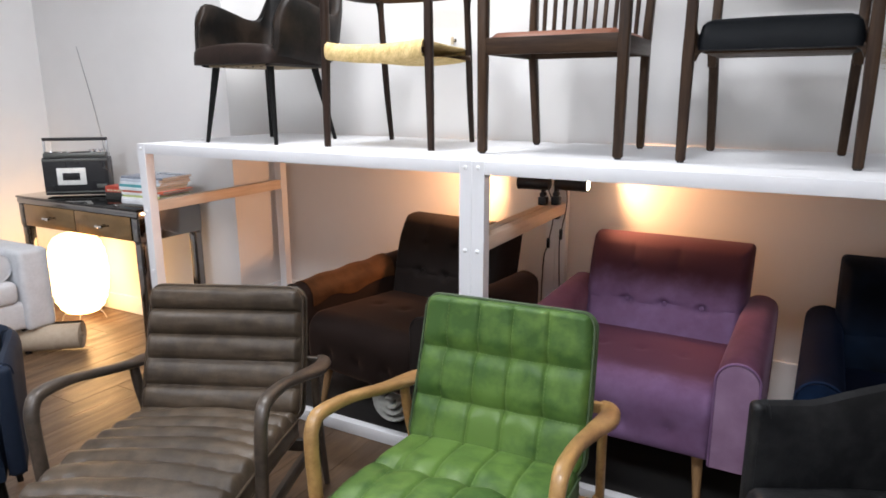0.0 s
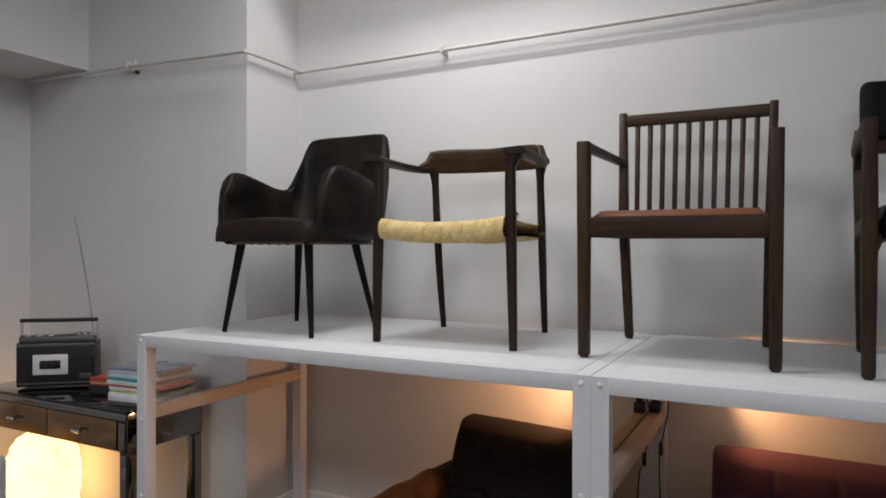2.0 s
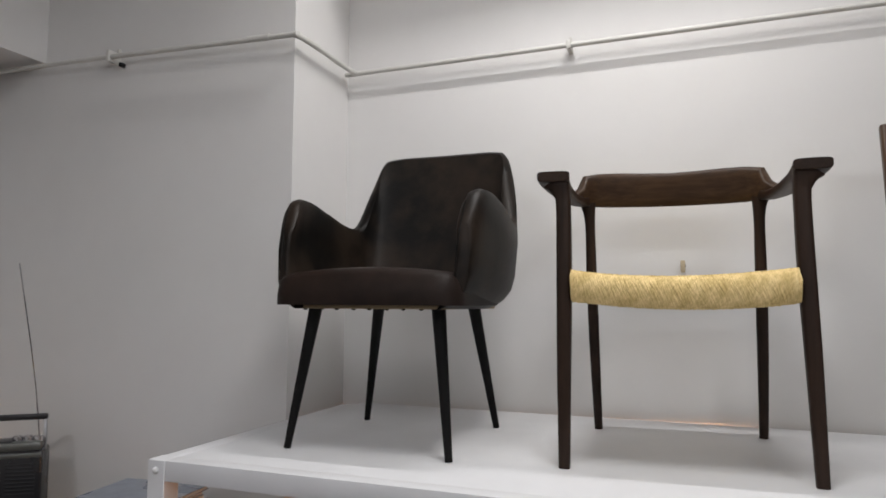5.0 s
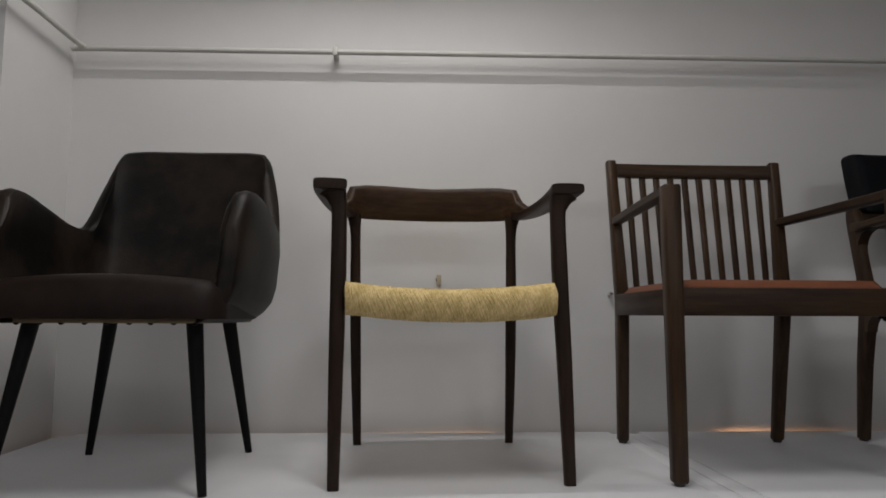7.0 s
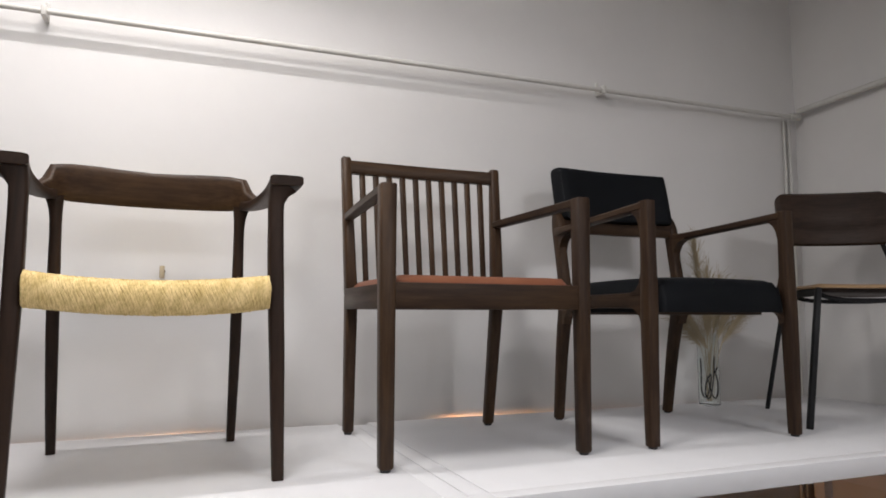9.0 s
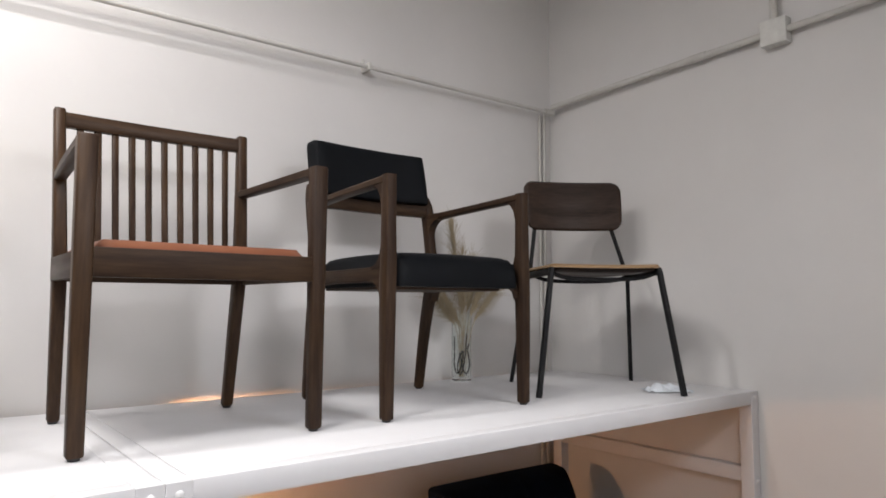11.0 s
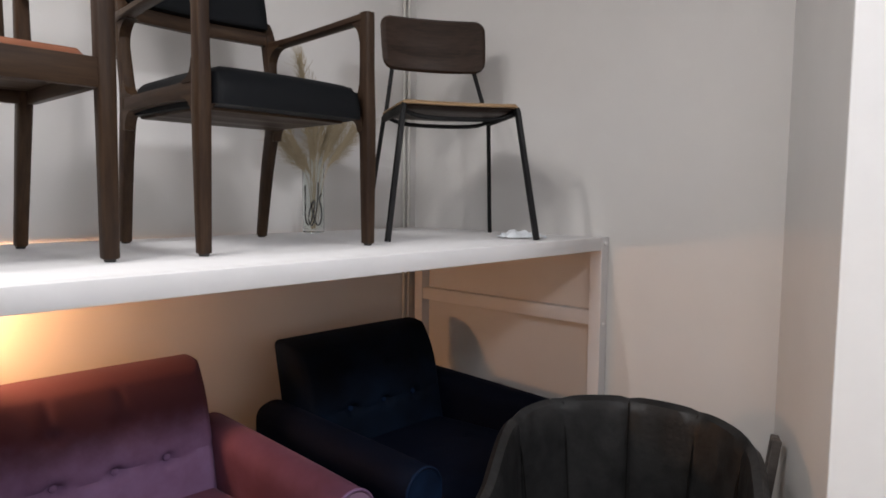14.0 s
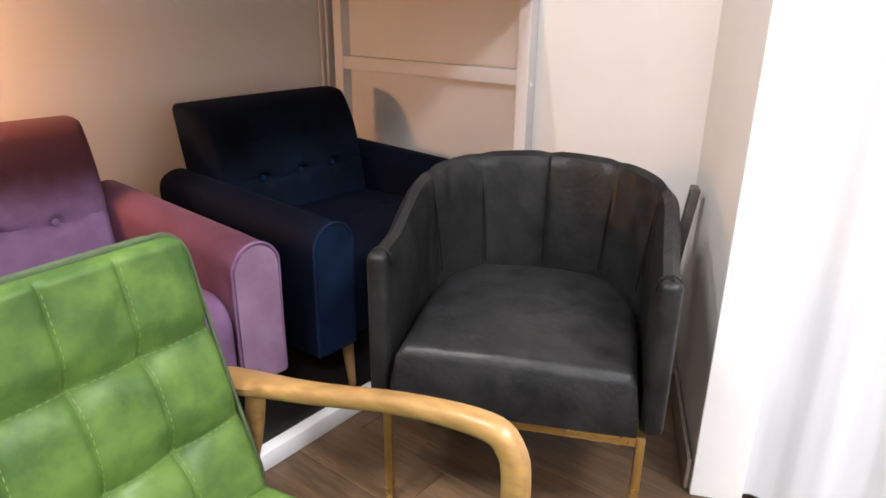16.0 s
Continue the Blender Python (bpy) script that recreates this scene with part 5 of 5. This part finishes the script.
def build_console():
    c = thing("mirrored_console", pose(0, 0, 0), "smoked mirror console table with two drawers", "console table")
    part("top", rbox(CX0 - 0.008, CX1 + 0.008, CY0 - 0.008, CY1 + 0.005, CZ - 0.012, CZ, 0.003), SMOKETOP, c, "dark mirrored glass top")
    part("body", rbox(CX0 + 0.004, CX1 - 0.004, CY0 + 0.012, CY1 - 0.004, CZ - 0.188, CZ - 0.012, 0.003), MIRRORDK, c)
    part("top_band", rbox(CX0 - 0.004, CX1 + 0.004, CY0 - 0.006, CY0 + 0.012, CZ - 0.047, CZ - 0.0125, 0.007, 2), SMOKE, c, "bevelled smoked mirror band")
    for x in (CX0, CX1 - 0.058):
        panel = part("side_band", rbox(x, x + 0.058, CY0, CY0 + 0.012, CZ - 0.188, CZ - 0.049, 0.003), MIRRORDK, c)
        part("bevel_panel", rbox(x + 0.008, x + 0.050, CY0 - 0.004, CY0 + 0.002, CZ - 0.181, CZ - 0.055, 0.003), SMOKE, panel)
    part("end_panel", rbox(CX1 - 0.004, CX1 + 0.004, CY0 + 0.004, CY1, CZ - 0.188, CZ - 0.0125, 0.002), SMOKE, c, "smoked mirror end panel")
    mid = (CX0 + CX1) / 2
    for a, b in ((CX0 + 0.062, mid - 0.003), (mid + 0.003, CX1 - 0.062)):
        d = part("drawer", rbox(a, b, CY0 - 0.004, CY0 + 0.012, CZ - 0.184, CZ - 0.049, 0.003), DRAWER, c, "bronze mirrored drawer front")
        x = (a + b) / 2
        h = part("handle", wire([(x - 0.028, CY0 - 0.026, CZ - 0.120), (x, CY0 - 0.030, CZ - 0.120), (x + 0.028, CY0 - 0.026, CZ - 0.120)], 0.0075, 8, 4), CHROME, d, "chrome bar handle")
        for q in (-0.018, 0.018):
            part("stem", wire([(x + q, CY0 - 0.003, CZ - 0.120), (x + q, CY0 - 0.026, CZ - 0.120)], 0.004, 8, 2), CHROME, d)
    for x in (CX0, CX1 - 0.055):
        for y in (CY0 + 0.004, CY1 - 0.055):
            leg = part("leg", rbox(x + 0.002, x + 0.053, y + 0.002, y + 0.053, 0, CZ - 0.189, 0.003), MIRRORDK, c, "square mirrored leg")
            for m in (pose(x + 0.0275, y + 0.002, 0), pose(x + 0.053, y + 0.0275, 0, 0, 0, 90), pose(x + 0.002, y + 0.0275, 0, 0, 0, -90)):
                part("mirror_strip", rbox(-0.019, 0.019, -0.003, 0.001, 0.012, CZ - 0.200, 0.0015), SMOKE, leg, m=m)


def build_radio():
    r = thing("radio_cassette_player", pose(-4.022, 2.487, CZ, 0, 0, 40), "black portable cassette radio with grey controls and handle", "radio")
    w, d, h = 0.185, 0.065, 0.235
    body = part("body", rbox(-w, w, -d, d, 0.006, h, 0.012, 3), PLASTIC, r)
    part("control_panel", rbox(-w + 0.008, w - 0.008, -d + 0.012, d - 0.006, h - 0.002, h + 0.028, 0.008), GREYPL, r, "grey metal control panel")
    part("trim_strip", rbox(-w + 0.003, w - 0.003, -d - 0.003, -d + 0.004, h - 0.022, h - 0.008, 0.002), GREYPL, r)
    part("trim_strip", rbox(-w + 0.003, w - 0.003, -d - 0.003, -d + 0.004, 0.020, 0.028, 0.002), GREYPL, r)
    door = part("cassette_door", rbox(-0.105, 0.06, -d - 0.005, -d + 0.002, 0.068, 0.172, 0.004), WHITEPL, r, "white framed cassette door")
    part("window", rbox(-0.072, 0.026, -d - 0.0075, -d - 0.004, 0.098, 0.142, 0.002), PLASTIC, door)
    part("badge", rbox(0.115, 0.172, -d - 0.0035, -d + 0.002, 0.045, 0.07, 0.002), GREYPL, r)
    for i in range(12):
        z = 0.05 + 0.0125 * i
        for x0, x1 in ((-w + 0.02, -0.12), (0.075, w - 0.02)):
            if not (x0 > 0 and z < 0.08):
                part("grille_bar", rbox(x0, x1, -d - 0.0015, -d + 0.002, z, z + 0.005, 0.001), PLASTIC, r)
    for i in range(6):
        x = -0.168 + 0.026 * i
        part("key", rbox(x, x + 0.022, -d + 0.016, -d + 0.05, h + 0.026, h + 0.036, 0.003), CHROME if i % 2 else GREYPL, r)
    for x in (0.095, 0.128, 0.160):
        part("knob", lathe([(0.017, h + 0.026), (0.017, h + 0.042), (0.013, h + 0.046), (0.001, h + 0.046)], 16, None, (x, -0.01)), CHROME, r)
    part("dial", rbox(-0.02, 0.085, -d + 0.02, d - 0.03, h + 0.027, h + 0.032, 0.002), PLASTIC, r)
    hd = part("handle", rbox(-w, w, -0.012, 0.012, h + 0.098, h + 0.118, 0.005), PLASTIC, r, "black carrying handle")
    for s in (-1, 1):
        part("handle_arm", rbox(s * (w - 0.006) - 0.005, s * (w - 0.006) + 0.005, -0.010, 0.010, h - 0.03, h + 0.102, 0.002), CHROME, hd)
    part("antenna", wire([(0.155, 0.040, h + 0.02), (0.12, 0.05, h + 0.28), (0.055, 0.06, h + 0.66)], 0.0028, 6, 4, up=(0, 1, 0)), CHROME, r, "thin telescopic aerial")


def build_books():
    rnd = random.Random(11)
    cols = [(0.62, 0.63, 0.65), (0.70, 0.70, 0.68), (0.42, 0.48, 0.16), (0.66, 0.66, 0.66), (0.55, 0.12, 0.06), (0.55, 0.57, 0.58), (0.03, 0.22, 0.24), (0.60, 0.62, 0.66), (0.40, 0.44, 0.50), (0.16, 0.18, 0.22)]
    names = ["white", "white", "yellow-green", "pale", "red", "grey", "teal", "pale", "blue-grey", "dark grey"]
    page = mat("page_edges", (0.66, 0.64, 0.60), 0.85, tint=(0.5, 0.49, 0.46), scale=40, stretch=(1, 1, 30))
    z = CZ
    for i, (c, nm) in enumerate(zip(cols, names)):
        t = (0.028, 0.010, 0.012, 0.015, 0.014, 0.017, 0.016, 0.015, 0.017, 0.013)[i]
        m = thing("magazine", pose(-3.350 + rnd.uniform(-0.010, 0.010), 2.51 + rnd.uniform(-0.008, 0.008), z, 0, 0, 5 + rnd.uniform(-2, 2)), nm + " magazine in a stack on the console", "magazine", "magazines on the console")
        cov = mat("magazine_cover", c, 0.32, tint=tuple(min(1, q * 1.35 + 0.03) for q in c), scale=22, mix=0.6)
        sx, sy = 0.153 + rnd.uniform(-0.008, 0.008), 0.115
        part("page_block", rbox(-sx + 0.003, sx - 0.003, -sy + 0.003, sy - 0.003, 0.0015, t - 0.0015, 0.001), page, m)
        for a in (0.0, t - 0.0015):
            part("cover", rbox(-sx, sx, -sy, sy, a, a + 0.0015, 0), cov, m)
        part("spine", rbox(-sx + 0.002, sx - 0.002, -sy - 0.001, -sy + 0.003, 0.001, t - 0.001, 0.0005), cov, m)
        z += t
    z = CZ
    for t, c, nm in ((0.032, (0.02, 0.022, 0.02), "black"), (0.012, (0.03, 0.035, 0.03), "black"), (0.022, (0.50, 0.045, 0.02), "red"), (0.014, (0.48, 0.06, 0.03), "red")):
        m = thing("book", pose(-3.62 + rnd.uniform(-0.006, 0.006), 2.52, z, 0, 0, 12 + rnd.uniform(-3, 3)), nm + " paperback book on the console", "book", "books on the console")
        cov = mat("book_cover", c, 0.35, tint=tuple(q * 0.7 for q in c), scale=20)
        part("page_block", rbox(-0.096, 0.094, -0.064, 0.066, 0.002, t - 0.002, 0.001), page, m)
        for a in (0.0, t - 0.002):
            part("cover", rbox(-0.10, 0.098, -0.07, 0.07, a, a + 0.002, 0), cov, m)
        part("spine", rbox(-0.098, 0.096, -0.0705, -0.066, 0.001, t - 0.001, 0.001), cov, m)
        if nm == "red" and t > 0.02:
            for k in range(7):
                part("title_bar", rbox(-0.085 + 0.024 * k, -0.068 + 0.024 * k, -0.0725, -0.070, 0.006, 0.016, 0), BEIGE, m)
        z += t


def build_lantern():
    l = thing("paper_lantern_lamp", pose(-4.18, 2.50, 0), "glowing ribbed rice-paper lantern on thin wire feet", "lamp")
    prof = []
    for i in range(49):
        t = i / 48
        a = -math.pi / 2 + math.pi * t
        r = 0.180 * max(0.0, math.cos(a)) ** 0.50 * (1 + 0.04 * math.sin(a))
        z = 0.325 + 0.270 * math.sin(a)
        r += 0.0035 * math.sin(t * 48 * math.pi / 2.0)
        prof.append((max(0.004, r), z))
    part("shade", lathe(prof, 40), PAPER, l, "warm glowing paper shade")
    for k in range(4):
        a = math.pi / 4 + k * math.pi / 2
        part("foot", wire([(0.08 * math.cos(a), 0.08 * math.sin(a), 0.085), (0.12 * math.cos(a), 0.12 * math.sin(a), 0.04), (0.135 * math.cos(a), 0.135 * math.sin(a), 0.002)], 0.003, 6, 3, up=(0, 1, 0.1)), WHITEPL, l)


def build_flex():
    c = thing("lantern_cable", pose(-4.30, 2.30, 0.006), "thin white cable looped on the floor by the lantern", "cable")
    part("cord", wire([(0.10, 0.10, 0.0), (0.02, 0.02, 0.0), (-0.05, -0.04, 0.001), (-0.10, 0.0, 0.012), (-0.07, 0.05, 0.003), (0.0, 0.0, 0.008), (0.08, -0.10, 0.0), (0.16, -0.13, 0.0)], 0.004, 6, 6, up=(0.1, 0.1, 1)), WHITEPL, c)


def build_sofa():
    s = thing("sofa", pose(-4.25, 1.25, 0), "light grey fabric sofa with bolster cushion and dark legs", "sofa")
    part("base", rbox(-0.42, 0.40, -0.85, 0.80, 0.17, 0.33, 0.02, 3), SOFA, s)
    for y in (-0.78, 0.78):
        part("arm", rbox(-0.43, 0.43, y - 0.085, y + 0.085, 0.155, 0.625, 0.03, 4), SOFA, s)
    part("backrest", rbox(-0.43, -0.24, -0.69, 0.69, 0.30, 0.80, 0.05, 4), SOFA, s)
    for y in (-0.345, 0.345):
        part("seat_cushion", rbox(-0.24, 0.41, y - 0.34, y + 0.34, 0.325, 0.455, 0.035, 4), SOFA, s)
    for x in (-0.34, 0.34):
        for y in (-0.75, 0.72):
            part("leg", leg_round((x, y, 0.175), (x, y, 0.0), 0.026, 0.018), EBONY, s, "dark round leg")
    b = thing("bolster_cushion", pose(-4.12, 1.865, 0.535), "light grey round bolster cushion on the sofa", "cushion")
    cush = part("cover", sweep([(-0.28, 0, 0, 0.06, 0.06), (-0.275, 0, 0, 0.078, 0.078), (-0.26, 0, 0, 0.083, 0.083), (0.20, 0, 0, 0.083, 0.083), (0.215, 0, 0, 0.078, 0.078), (0.22, 0, 0, 0.06, 0.06)], 28, 2, (0, 0, 1), 1), SOFA, b)
    part("piping", wire([(0.215, 0.078 * math.cos(2 * math.pi * i / 28), 0.078 * math.sin(2 * math.pi * i / 28)) for i in range(28)], 0.004, 6, 1, True, up=(1, 0, 0)), SOFA, cush)


def build_rug_roll():
    r = thing("rolled_rug", pose(-3.80, 2.09, 0.0, 0, 0, 40), "rolled beige rug lying on the floor beside the sofa", "rug")
    bm = bmesh.new()
    vs = []
    for i in range(110):
        a = 0.30 * i
        q = 0.012 + 0.0021 * a
        vs.append([bm.verts.new((x, q * math.cos(a), q * math.sin(a) + 0.087)) for x in (-0.75, 0.13)] + [bm.verts.new((x, (q + 0.005) * math.cos(a), (q + 0.005) * math.sin(a) + 0.087)) for x in (0.13, -0.75)])
    for a, b in zip(vs, vs[1:]):
        for k in range(4):
            bm.faces.new((a[k], a[(k + 1) % 4], b[(k + 1) % 4], b[k]))
    part("roll", bm, RUG, r)


build_console()
build_radio()
build_books()
build_lantern()
build_flex()
build_sofa()
build_rug_roll()


# ---------------------------------------------------------------- ceiling fittings
def build_fittings():
    t = thing("tube_light", pose(-1.95, 2.50, 3.37), "slim white ceiling tube light above the shelf", "ceiling light")
    part("housing", rbox(-0.48, 0.48, -0.108, 0.108, 0.005, 0.03, 0.004), TRIM, t)
    for y in (-0.12, 0.11):
        part("side_baffle", rbox(-0.55, 0.55, y, y + 0.01, -0.135, 0.03, 0.003), TRIM, t, "white sheet-metal side baffle")
    for x, y, w in ((-2.8, -0.6, 0.58), (-0.1, -0.6, 0.58), (-1.72, 1.80, 0.30)):
        p = thing("ceiling_panel_light", pose(x, y, 3.375), "square white ceiling light panel", "ceiling light", "ceiling panels")
        part("frame", rbox(-w, w, -w, w, 0.003, 0.025, 0.004), TRIM, p)


build_fittings()


# ---------------------------------------------------------------- floor, plank by plank
def build_floor():
    bm = rbox(LEFT - 0.15, 1.3, FRONT - 0.15, BACK + 0.15, -0.12, -0.004, 0)
    fl = structure("floor", bm, JOINT, "brown wood plank floor", "floor")
    wd, ln = 0.185, 1.28
    me = None
    rnd = random.Random(8)
    x = LEFT
    while x < 1.14:
        y = FRONT - rnd.uniform(0, ln)
        w = min(wd, 1.15 - x)
        while y < BACK - 0.02:
            a, b = max(y, FRONT), min(y + ln, BACK)
            if b - a > 0.05:
                whole = b - a > ln - 1e-6 and w > wd - 1e-6
                if whole and me:
                    ob = new("plank", me)
                    ob.parent = fl
                else:
                    half = (b - a) / 2
                    ob = part("plank", rbox(-w / 2 + 0.0008, w / 2 - 0.0008, -half + 0.0008, half - 0.0008, -0.006, 0.0, 0.0012, 1), FLOOR, fl, smooth=False)
                    if whole:
                        me = ob.data
                ob.matrix_basis = pose(x + w / 2, (a + b) / 2, 0)
            y += ln
        x += wd


build_floor()
